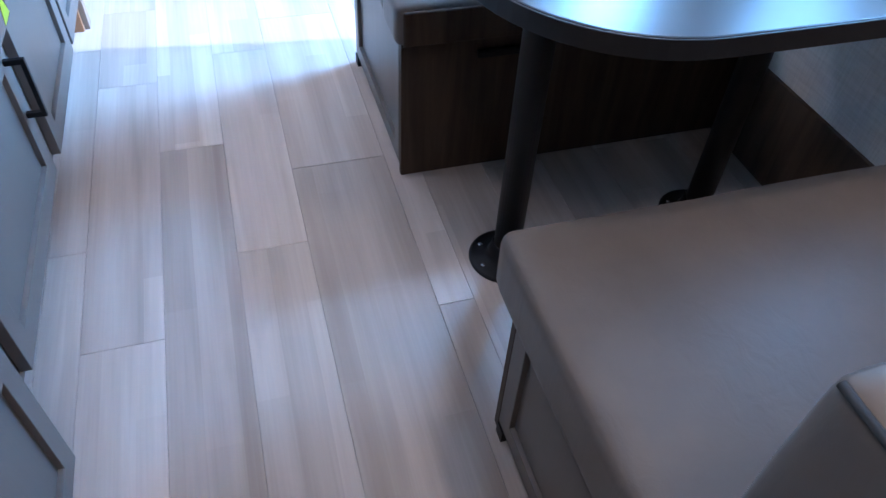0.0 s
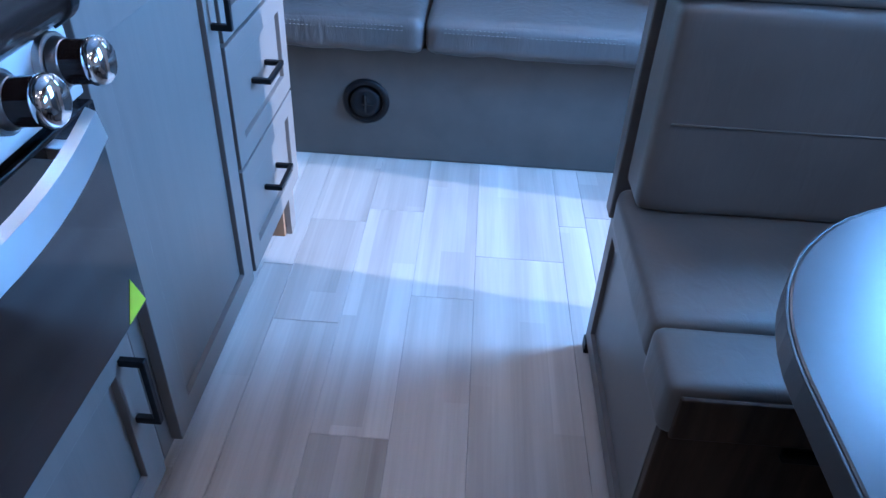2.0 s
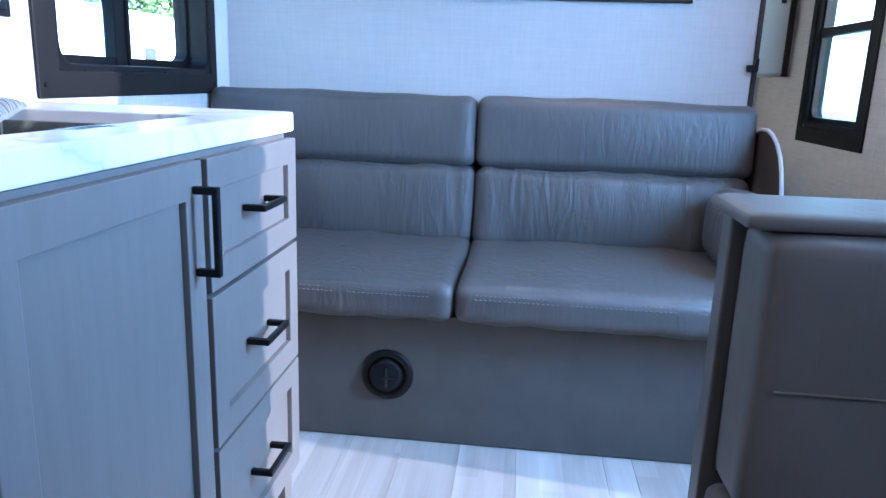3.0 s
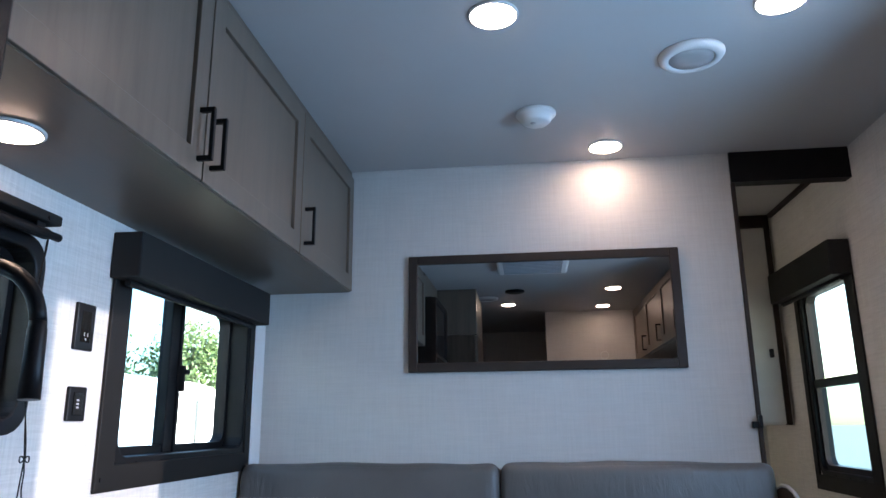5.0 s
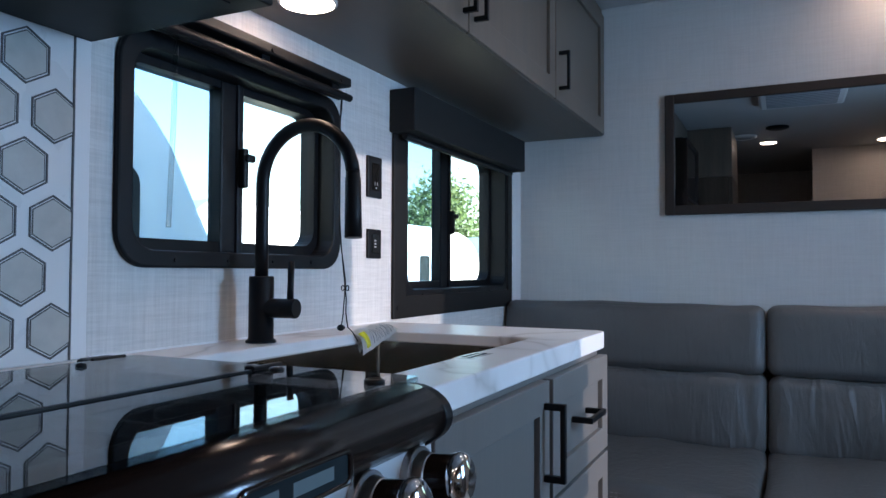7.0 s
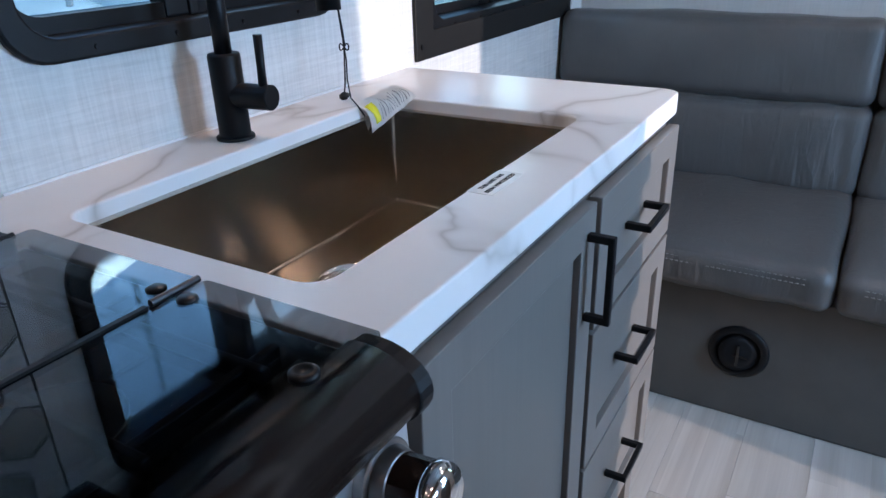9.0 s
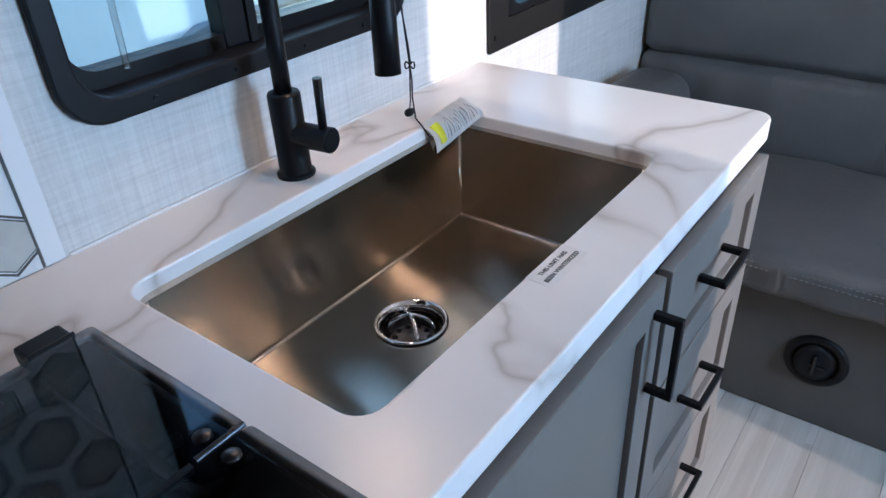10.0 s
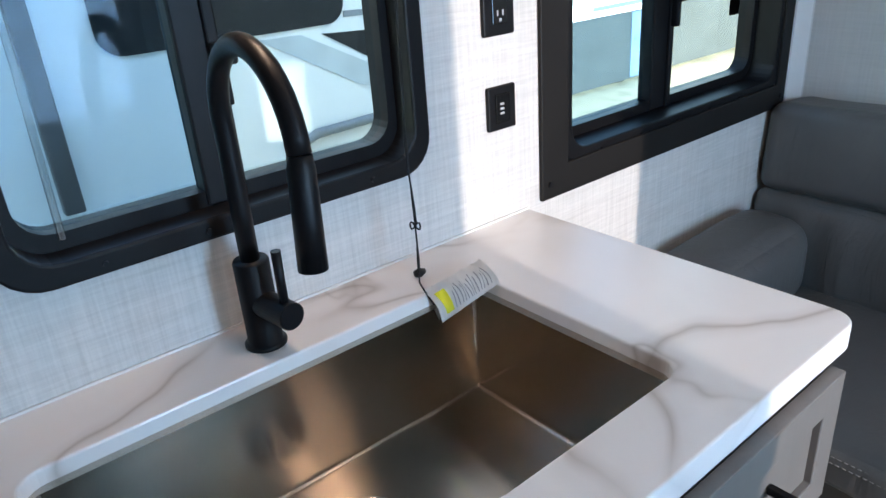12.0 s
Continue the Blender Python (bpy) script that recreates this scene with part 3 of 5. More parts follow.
def framed_window(name, at, y0, z0, y1, z1, xin, dirx, label, square, mull, radius=0.06, latch_z=1.25, low_sash=False, deep=0.0, glass="win"):
    """A black slider window in a wall of constant x. dirx: +1 where the room lies towards +x."""
    w = thing(name, at, label, "window", kind="structure")
    X = lambda d: xin + dirx * d  # noqa: E731
    lo = lambda a, b: (min(a, b), max(a, b))  # noqa: E731
    fw = 0.030
    bm = bmesh.new()
    a, b = lo(X(-0.045 - deep), X(0.003 if square else 0.012))
    slab(bm, rrect(y0, z0, y1, z1, radius), "x", a, b, [rrect(y0 + fw, z0 + fw, y1 - fw, z1 - fw, radius * 0.8)], bev=0.004)
    part("window_frame", bm, M["black_plastic"], w)
    bm = bmesh.new()
    a, b = lo(X(-0.052 - deep), X(-0.012 - deep))
    slab(bm, rrect(y0 + fw - 0.004, z0 + fw - 0.004, y1 - fw + 0.004, z1 - fw + 0.004, radius * 0.8), "x", a, b,
         [rrect(y0 + fw + 0.016, z0 + fw + 0.022, y1 - fw - 0.016, z1 - fw - 0.016, radius * 0.65)])
    part("inner_frame", bm, M["black"], w)
    yi0, yi1, zi0, zi1 = y0 + fw, y1 - fw, z0 + fw, z1 - fw
    if not low_sash:
        a, b = lo(X(-0.044 - deep), X(-0.008 - deep))
        part("mullion", B(a, mull[0], zi0, b, mull[1], zi1, r=0.004), M["black"], w)
        a, b = lo(X(-0.030 - deep), X(-0.002 - deep))
        part("sash_stile", B(a, mull[1] - 0.020, zi0, b, mull[1] - 0.003, zi1, r=0.003), M["black_plastic"], w)
        panes = [(yi0, zi0, mull[0], zi1), (mull[1], zi0, yi1, zi1)]
    else:
        a, b = lo(X(-0.044 - deep), X(-0.008 - deep))
        part("mullion", B(a, yi0, mull[0], b, yi1, mull[1], r=0.004), M["black"], w)
        panes = [(yi0, zi0, yi1, mull[0]), (yi0, mull[1], yi1, zi1)]
    for p, gl in zip(panes, (glass, "win_clear" if glass == "win" else glass)):
        a, b = lo(X(-0.034 - deep), X(-0.031 - deep))
        g = part("pane", B(a, p[0], p[1], b, p[2], p[3]), M[gl], w, "tinted window glass")
        g.visible_shadow = glass != "win"
    if not low_sash:
        bm = bmesh.new()
        a, b = lo(X(-0.006 - deep), X(0.014 - deep))
        box(bm, a, mull[1] - 0.018, latch_z - 0.040, b, mull[1] - 0.004, latch_z + 0.040, r=0.004)
        a, b = lo(X(0.009 - deep), X(0.022 - deep))
        box(bm, a, mull[1] - 0.016, latch_z + 0.012, b, mull[1] + 0.008, latch_z + 0.028, r=0.004)
        part("latch", bm, M["black_plastic"], w)
    for yy in np.arange(y0 + 0.12, y1 - 0.08, 0.131):
        bm = bmesh.new()
        cyl(bm, (X(0.002 if square else 0.011), yy, z0 + 0.014), (X(0.006 if square else 0.015), yy, z0 + 0.014), 0.004, seg=10)
        part("screw", bm, M["black"], w)
    if square:
        s0, t0, s1, t1 = square
        bm = bmesh.new()
        a, b = lo(X(0.0005), X(0.009))
        slab(bm, [(s0, t0), (s1, t0), (s1, t1), (s0, t1)], "x", a, b,
             [[(s0 + 0.075, t0 + 0.062), (s1 - 0.045, t0 + 0.062), (s1 - 0.045, t1 - 0.03), (s0 + 0.075, t1 - 0.03)]], bev=0.003)
        part("trim_board", bm, M["frame_wood"], w, "charcoal square trim board round the window")
        for sy in (s0 + 0.022, s1 - 0.022):
            bm = bmesh.new()
            cyl(bm, (X(0.008), sy, t0 + 0.03), (X(0.0115), sy, t0 + 0.03), 0.006, seg=12)
            part("screw_cap", bm, M["black_plastic"], w)
    return w


framed_window("window_1", (WX, 2.095, 1.05), 1.782, 1.050, 2.412, 1.452, WX, 1, "black-framed sliding kitchen window with rounded corners", None, (2.055, 2.115), latch_z=1.252, deep=0.022)
framed_window("window_2", (WX, 3.13, 0.917), 2.735, 0.962, 3.575, 1.500, WX, 1, "dark sliding lounge window in a charcoal trim board", (2.672, 0.914, 3.60, 1.53), (3.10, 3.172), latch_z=1.21, deep=0.050)
framed_window("window_3", (EX, 4.12, 0.785), 3.845, 0.835, 4.395, 1.645, EX, -1, "tall dark-framed bedroom window with two lights", (3.815, 0.785, 4.43, 1.68), (1.205, 1.24), low_sash=True)

# unseen panes here are darkened to stop the sun reaching the kitchen
framed_window("window_4", (EX, 1.35, 0.965), 0.965, 0.965, 1.735, 1.395, EX, -1, "black-framed sliding window over the dinette table", None, (1.33, 1.39), latch_z=1.18, glass="sun_block")


def valance(name, at, y0, y1, z0, z1, xin, dirx, label):
    v = thing(name, at, label, "valance")
    a, b = sorted((xin, xin + dirx * 0.080))
    bm = bmesh.new()
    box(bm, a, y0, z0, b, y1, z1, r=0.004)
    part("front_board", bm, M["shade"], v)
    a, b = sorted((xin + dirx * 0.015, xin + dirx * 0.05))
    bm = bmesh.new()
    cyl(bm, ((a + b) / 2, y0 + 0.03, z0 - 0.008), ((a + b) / 2, y1 - 0.03, z0 - 0.008), 0.009, seg=12)
    part("shade_roll", bm, M["black_plastic"], v)


valance("window_valance", (WX, 3.1, 1.42), 2.657, 3.548, 1.423, 1.540, WX, 1, "charcoal box valance over the lounge window")
valance("window_valance", (EX, 4.12, 1.6), 3.815, 4.52, 1.60, 1.735, EX, -1, "charcoal box valance over the bedroom window")


# ---- kitchen ----
def pull(name_parent, p0, p1, out, material=None, t=0.011):
    """A square bar pull between two ends; out: the way it stands off, with its length."""
    p0, p1, out = Vector(p0), Vector(p1), Vector(out)
    d = (p1 - p0).normalized()
    bm = bmesh.new()
    n = out.normalized()
    s = d.cross(n)
    def bar(a, b, w, q):
        ax = (b - a).normalized()
        u = n if abs(ax.dot(n)) < 0.5 else d
        v = ax.cross(u)
        vs = []
        for e in (a, b):
            for i, j in ((-1, -1), (1, -1), (1, 1), (-1, 1)):
                vs.append(bm.verts.new(e + u * i * w / 2 + v * j * q / 2))
        for i in range(4):
            bm.faces.new((vs[i], vs[(i + 1) % 4], vs[4 + (i + 1) % 4], vs[4 + i]))
        bm.faces.new(vs[3::-1])
        bm.faces.new(vs[4:])
    bar(p0 + out - d * t / 2, p1 + out + d * t / 2, t * 0.8, t)
    bar(p0, p0 + out, t, t)
    bar(p1, p1 + out, t, t)
    bmesh.ops.bevel(bm, geom=bm.edges[:], offset=0.0012, segments=1, affect="EDGES")
    return part("handle", bm, M["black"], name_parent, "matte black square bar pull")


def shaker(parent, name, xf, y0, z0, y1, z1, material, dirx=1, stile=0.052, thick=0.019):
    """A shaker front in a plane of constant x: frame proud, panel set back."""
    bm = bmesh.new()
    a, b = sorted((xf, xf - dirx * thick))
    slab(bm, [(y0, z0), (y1, z0), (y1, z1), (y0, z1)], "x", a, b,
         [[(y0 + stile, z0 + stile), (y1 - stile, z0 + stile), (y1 - stile, z1 - stile), (y0 + stile, z1 - stile)]], bev=0.0015)
    a, b = sorted((xf - dirx * 0.010, xf - dirx * thick))
    box(bm, a, y0 + stile - 0.002, z0 + stile - 0.002, b, y1 - stile + 0.002, z1 - stile + 0.002)
    return part(name, bm, material, parent)


def sink_base():
    c = thing("base_cabinet", (-0.45, 2.13, 0), "greige wood sink base cabinet with shaker door and three drawers", "cabinet")
    f = -0.148
    bm = bmesh.new()
    box(bm, WX + 0.004, 1.69, 0.13, f, 1.708, 0.870)
    box(bm, WX + 0.004, 2.555, 0.13, f, 2.575, 0.870)
    box(bm, WX + 0.004, 1.708, 0.13, f, 2.555, 0.148)
    box(bm, f - 0.018, 1.708, 0.148, f, 1.745, 0.870)
    box(bm, f - 0.018, 2.145, 0.148, f, 2.180, 0.870)
    box(bm, f - 0.018, 1.745, 0.848, f, 2.145, 0.870)
    box(bm, f - 0.018, 2.18, 0.848, f, 2.555, 0.870)
    part("body", bm, M["greige"], c)
    d = shaker(c, "door", f + 0.020, 1.722, 0.140, 2.158, 0.862, M["greige"])
    pull(d, (f + 0.020, 2.130, 0.705), (f + 0.020, 2.130, 0.823), (0.032, 0, 0))
    for z0, z1 in ((0.150, 0.398), (0.404, 0.652), (0.660, 0.862)):
        d = shaker(c, "drawer", f + 0.022, 2.172, z0, 2.580, z1, M["greige"], stile=0.048)
        zc = (z0 + z1) / 2 + (0.004 if z1 > 0.8 else 0.0)
        pull(d, (f + 0.013, 2.325, zc), (f + 0.013, 2.425, zc), (0.036, 0, 0))
    part("toe_kick", B(f - 0.075, 1.69, 0.0, f - 0.060, 2.53, 0.13), M["greige_y"], c)
    bm = bmesh.new()
    box(bm, f - 0.010, 2.530, 0.0, f + 0.004, 2.575, 0.13)
    box(bm, f - 0.12, 2.560, 0.0, f - 0.010, 2.575, 0.13)
    part("leg", bm, M["greige"], c)
    bm = bmesh.new()
    box(bm, f - 0.075, 2.515, 0.001, f - 0.012, 2.530, 0.129)
    part("brace", bm, M["raw"], c, "raw brown board edge behind the leg")


sink_base()

SX0, SX1, SY0, SY1, SB = -0.607, -0.237, 1.733, 2.385, 0.712


def worktop():
    bm = bmesh.new()
    out = [(WX + 0.001, 1.100), (-0.562, 1.100), (-0.562, 1.668)] + rrect(WX + 0.001, 1.668, -0.140, 2.640, [0, 0.004, 0.035, 0.004])[1:]
    slab(bm, out, "z", 0.872, 0.910, [rrect(SX0, SY0, SX1, SY1, 0.030)], bev=0.003)
    t = thing("worktop", (-0.44, 2.15, 0.872), "white marble-look laminate worktop with grey veins", "worktop")
    part("slab", bm, M["marble"], t)
    bm = bmesh.new()
    box(bm, WX + 0.0015, 1.74, 0.9102, WX + 0.005, 2.638, 0.9135)
    part("caulk_line", bm, M["trim_white"], t)
    # notice on the worktop
    n = thing("sticker", (-0.222, 2.052, 0.9105), "small clear sticker with black printed words on the worktop", "sticker")
    part("film", B(-0.236, 2.001, 0.9102, -0.202, 2.087, 0.9106), M["paper_film"], n)
    words("text", "THIS UNIT HAS", 0.0088, pose(-0.2245, 2.044, 0.9109, 0, 0, 90), M["ink"], n)
    words("text", "BEEN WINTERIZED", 0.0088, pose(-0.2125, 2.044, 0.9109, 0, 0, 90), M["ink"], n)


M["paper_film"] = plain("sticker_film", (0.81, 0.785, 0.77), 0.2, vary=0.02, bumpy=0.0)
worktop()


def sink():
    s = thing("sink", (-0.42, 2.06, SB), "brushed stainless steel undermount kitchen sink, empty", "sink")
    bm = bmesh.new()
    e, r = 0.017, 0.009
    loops = []
    prof = [(e, 0.889, 0.014), (e, SB + r, 0.012)]
    for k in range(1, 6):
        a = radians(90 * k / 5)
        prof.append((e + r * (1 - math.cos(a)), SB + r * (1 - math.sin(a)), 0.012))
    for inset, z, rad in prof:
        loops.append([bm.verts.new((x, y, z)) for x, y in rrect(SX0 - 0.004 + inset, SY0 - 0.004 + inset, SX1 + 0.004 - inset, SY1 + 0.004 - inset, max(0.0035, rad - inset * 0.5))])
    for a, b in zip(loops, loops[1:]):
        for i in range(len(a)):
            f = bm.faces.new((a[i], a[(i + 1) % len(a)], b[(i + 1) % len(b)], b[i]))
            f.smooth = a is not loops[0] or (a[i].co - a[(i + 1) % len(a)].co).length < 0.03
    # floor with a round hole for the drain
    es = [bm.edges.get((loops[-1][i], loops[-1][(i + 1) % len(loops[-1])])) for i in range(len(loops[-1]))]
    hole = [bm.verts.new((-0.467 + 0.052 * math.cos(2 * math.pi * k / 32), 2.063 + 0.052 * math.sin(2 * math.pi * k / 32), SB - 0.002)) for k in range(32)]
    es += [bm.edges.new((hole[i], hole[(i + 1) % 32])) for i in range(32)]
    bmesh.ops.triangle_fill(bm, edges=es, use_beauty=True)
    # narrow steel rim inside the cut-out
    rim = [bm.verts.new((x, y, 0.8895)) for x, y in rrect(SX0 + 0.0005, SY0 + 0.0005, SX1 - 0.0005, SY1 - 0.0005, 0.0295)]
    for i in range(len(rim)):
        bm.faces.new((rim[i], rim[(i + 1) % len(rim)], loops[0][(i + 1) % len(rim)], loops[0][i]))
    part("bowl", bm, M["sink"], s)
    bm = bmesh.new()
    lathe(bm, (-0.467, 2.063, SB), [(0.0565, 0.0005), (0.055, 0.003), (0.050, 0.002), (0.046, -0.008), (0.045, -0.014)], 36, caps=False)
    part("drain_ring", bm, M["chrome"], s, "polished drain ring")
    bm = bmesh.new()
    lathe(bm, (-0.467, 2.063, SB), [(0.0455, -0.013), (0.043, -0.046), (0.0, -0.046)], 32, caps=False)
    part("drain_cup", bm, M["hinge"], s)
    bm = bmesh.new()
    lathe(bm, (-0.467, 2.063, SB - 0.040), [(0.038, 0.0), (0.036, 0.006), (0.026, 0.010), (0.008, 0.006), (0.0, 0.006)], 28)
    lathe(bm, (-0.467, 2.063, SB - 0.034), [(0.011, 0.0), (0.011, 0.006), (0.004, 0.010), (0.0, 0.010)], 18)
    part("strainer", bm, M["knob_steel"], s)
    bm = bmesh.new()
    for k in range(10):
        a = 2 * math.pi * k / 10
        lathe(bm, (-0.467 + 0.026 * math.cos(a), 2.063 + 0.026 * math.sin(a), SB - 0.0300), [(0.0045, 0.0), (0.0045, 0.001), (0.0, 0.001)], 10)
    part("strainer_holes", bm, M["black"], s)
    bm = bmesh.new()
    for tw in (0.6, -0.6):
        cs, sn = math.cos(tw), math.sin(tw)
        tube(bm, [(-0.467 + 0.034 * math.cos(a) * cs, 2.063 + 0.034 * math.cos(a) * sn, SB - 0.018 + 0.030 * math.sin(a)) for a in np.linspace(0, math.pi, 14)], 0.0035, 8)
    part("strainer_bail", bm, M["chrome"], s)


sink()


def faucet():
    f = thing("faucet", (-0.662, 2.056, 0.91), "matte black gooseneck kitchen faucet with side lever", "faucet")
    x, y = -0.662, 2.056
    bm = bmesh.new()
    lathe(bm, (x, y, 0.91), [(0.0285, 0.0), (0.0285, 0.004), (0.026, 0.006), (0.0235, 0.007), (0.0235, 0.122), (0.022, 0.125), (0.0, 0.125)])
    part("body", bm, M["black"], f)
    R, zc = 0.108, 1.2
    pts = [(x, y, 1.03), (x, y, 1.10), (x, y, zc - 0.02)]
    for k in range(0, 19):
        a = radians(180 - 172 * k / 18)
        pts.append((x + R + R * math.cos(a), y - 0.018 * k / 18, zc + 0.004 + R * math.sin(a)))
    bm = bmesh.new()
    tube(bm, pts, 0.0125, 16)
    part("gooseneck", bm, M["black"], f)
    end = Vector(pts[-1])
    bm = bmesh.new()
    tip = Vector((-0.440, y - 0.026, 1.103))
    tube(bm, [end, end.lerp(tip, 0.08), end.lerp(tip, 0.1), end.lerp(tip, 0.55), tip], [0.0128, 0.0130, 0.0140, 0.0148, 0.0155], 18)
    part("spray_head", bm, M["black"], f)
    bm = bmesh.new()
    dv = Vector((0.95, 0.12, 0)).normalized()
    c = Vector((x, y, 0.975))
    cyl(bm, c, c + dv * 0.076, 0.0185, seg=28)
    bmesh.ops.bevel(bm, geom=bm.edges[:], offset=0.0015, segments=1, affect="EDGES")
    hub = part("handle_hub", bm, M["black"], f)
    bm = bmesh.new()
    q = c + dv * 0.062
    tube(bm, [q + Vector((0, 0, 0.012)), q + Vector((0.001, 0, 0.045)), q + Vector((0.002, 0, 0.088))], [0.0065, 0.006, 0.0065], 12)
    part("lever", bm, M["black"], hub)


faucet()


def shade_rail():
    r = thing("blind_rail", (-0.69, 2.08, 1.45), "dark blind headrail over the kitchen window with clear wand", "blind")
    bm = bmesh.new()
    box(bm, WX + 0.02, 1.775, 1.470, WX + 0.066, 2.372, 1.492, r=0.004)
    part("headrail", bm, M["frame_wood"], r)
    bm = bmesh.new()
    cyl(bm, (WX + 0.058, 1.780, 1.447), (WX + 0.058, 2.376, 1.447), 0.0085, seg=14)
    cyl(bm, (WX + 0.035, 1.780, 1.455), (WX + 0.035, 2.366, 1.455), 0.012, seg=14)
    part("roller", bm, M["black_plastic"], r)
    for yy in (1.86, 2.09, 2.33):
        bm = bmesh.new()
        box(bm, WX, yy - 0.012, 1.460, WX + 0.050, yy + 0.012, 1.476, r=0.002)
        cyl(bm, (WX + 0.060, yy, 1.478), (WX + 0.069, yy, 1.478), 0.005, seg=10)
        part("bracket", bm, M["black_plastic"], r)
    bm = bmesh.new()
    tube(bm, [(-0.693, 1.868, 1.455), (-0.694, 1.866, 1.30), (-0.697, 1.861, 1.118)], 0.0042, 8)
    part("wand", bm, M["clear"], r, "clear acrylic blind wand")
    bm = bmesh.new()
    lathe(bm, (-0.693, 1.868, 1.452), [(0.0, 0.0), (0.005, 0.002), (0.005, 0.016), (0.0, 0.02)], 10)
    part("wand_hook", bm, M["plastic_white"], r)
    def cord(pts):
        bm = bmesh.new()
        tube(bm, pts, 0.0013, 6)
        part("cord", bm, M["black_plastic"], r, "thin black pull cord")
    kx, ky, kz = -0.638, 2.304, 1.008
    for sw in (0.0, 0.0022):
        cord([(-0.684 + 0.046 * t ** 2 + sw * math.cos(14 * t), 2.352 - 0.048 * t + sw * math.sin(14 * t), 1.445 - 0.437 * t) for t in np.linspace(0, 1, 18)])
    cord([(kx, ky, kz), (kx - 0.004, ky + 0.003, 0.985), (kx - 0.012, ky + 0.010, 0.945), (-0.657, 2.318, 0.922)])
    cord([(kx, ky, kz), (kx + 0.005, ky - 0.003, 0.985), (kx + 0.006, ky - 0.006, 0.955), (-0.622, 2.291, 0.924), (-0.609, 2.290, 0.914), (-0.599, 2.297, 0.893)])
    bm = bmesh.new()
    tube(bm, [(-0.638 + 0.007 * math.cos(a), 2.304 + 0.004 * math.cos(a), 1.008 + 0.006 * math.sin(2 * a)) for a in np.linspace(0, 2 * math.pi, 14)[:-1]], 0.0014, 6, closed=True)
    part("knot", bm, M["black_plastic"], r)
    bm = bmesh.new()
    lathe(bm, (-0.657, 2.318, 0.9195), [(0.0, -0.010), (0.006, -0.008), (0.0075, 0.0), (0.004, 0.010), (0.0, 0.012)], 14, axis="y")
    part("cord_bead", bm, M["black_plastic"], r)


shade_rail()


def tag():
    """The crumpled safety tag that hangs from the cord into the sink's corner."""
    t = thing("paper_tag", (-0.598, 2.32, 0.895), "crumpled white paper warning tag with yellow print", "tag")
    c00, c10 = Vector((-0.591, 2.304, 0.862)), Vector((-0.551, 2.386, 0.912))
    c01, c11 = Vector((-0.613, 2.288, 0.915)), Vector((-0.613, 2.404, 0.926))
    def at(u, w, lift=0.0):
        p = c00.lerp(c10, u).lerp(c01.lerp(c11, u), w)
        c = 0.0030 * math.sin(u * 15 + w * 4) + 0.0016 * math.sin(u * 39 - w * 5)
        return p + Vector((0.011, -0.002, 0.008)) * math.sin(w * 3.1) + Vector((0.7, -0.1, 0.7)) * (c + lift)
    n, k = 24, 8
    bm = bmesh.new()
    grid = [[bm.verts.new(at(i / n, j / k)) for i in range(n + 1)] for j in range(k + 1)]
    for a, b in zip(grid, grid[1:]):
        for i in range(n):
            bm.faces.new((a[i], a[i + 1], b[i + 1], b[i])).smooth = True
    bmesh.ops.solidify(bm, geom=bm.faces[:], thickness=0.001)
    part("sheet", bm, M["paper"], t)
    def patch(name, u0, w0, u1, w1, material):
        bm = bmesh.new()
        rows = [[bm.verts.new(at(u0 + (u1 - u0) * i / 4, w0 + (w1 - w0) * j / 4, 0.0012)) for i in range(5)] for j in range(5)]
        for a, b in zip(rows, rows[1:]):
            for i in range(4):
                bm.faces.new((a[i], a[i + 1], b[i + 1], b[i]))
        part(name, bm, material, t)
    patch("yellow_print", 0.09, 0.12, 0.24, 0.78, M["yellow"])
    for q in range(13):
        u = 0.29 + 0.048 * q
        patch("print_line", u, 0.14, u + 0.013, 0.60 + 0.22 * ((q * 7) % 5) / 5, M["grey_ink"])
    bm = bmesh.new()
    box(bm, -0.6060, 2.292, 0.850, -0.598, 2.304, 0.876, r=0.002)
    part("clip", bm, M["black_plastic"], t)


tag()


def wall_plate(name, y0, z0, y1, z1, label, category, slots):
    p = thing(name, (WX, (y0 + y1) / 2, z0), label, category)
    part("plate", B(WX, y0, z0, WX + 0.008, y1, z1, r=0.003), M["black_plastic"], p)
    yc, zc = (y0 + y1) / 2, (z0 + z1) / 2
    part("insert", B(WX + 0.007, yc - 0.017, zc - (z1 - z0) * 0.33, WX + 0.0105, yc + 0.017, zc + (z1 - z0) * 0.33, r=0.0015), M["black_gloss"], p)
    for dy, dz, w, h in slots:
        part("slot", B(WX + 0.0104, yc + dy - w / 2, zc + dz - h / 2, WX + 0.0110, yc + dy + w / 2, zc + dz + h / 2), M["grey_ink"], p)


wall_plate("power_outlet", 2.540, 1.236, 2.610, 1.344, "black wall power outlet plate", "outlet",
           [(-0.006, -0.018, 0.003, 0.009), (0.006, -0.018, 0.003, 0.009), (0.0, -0.029, 0.005, 0.005)])
wall_plate("usb_outlet", 2.543, 1.078, 2.608, 1.154, "small black wall charging outlet plate", "outlet",
           [(-0.003, 0.008, 0.009, 0.004), (-0.003, 0.0, 0.009, 0.004), (-0.003, -0.008, 0.009, 0.004)])


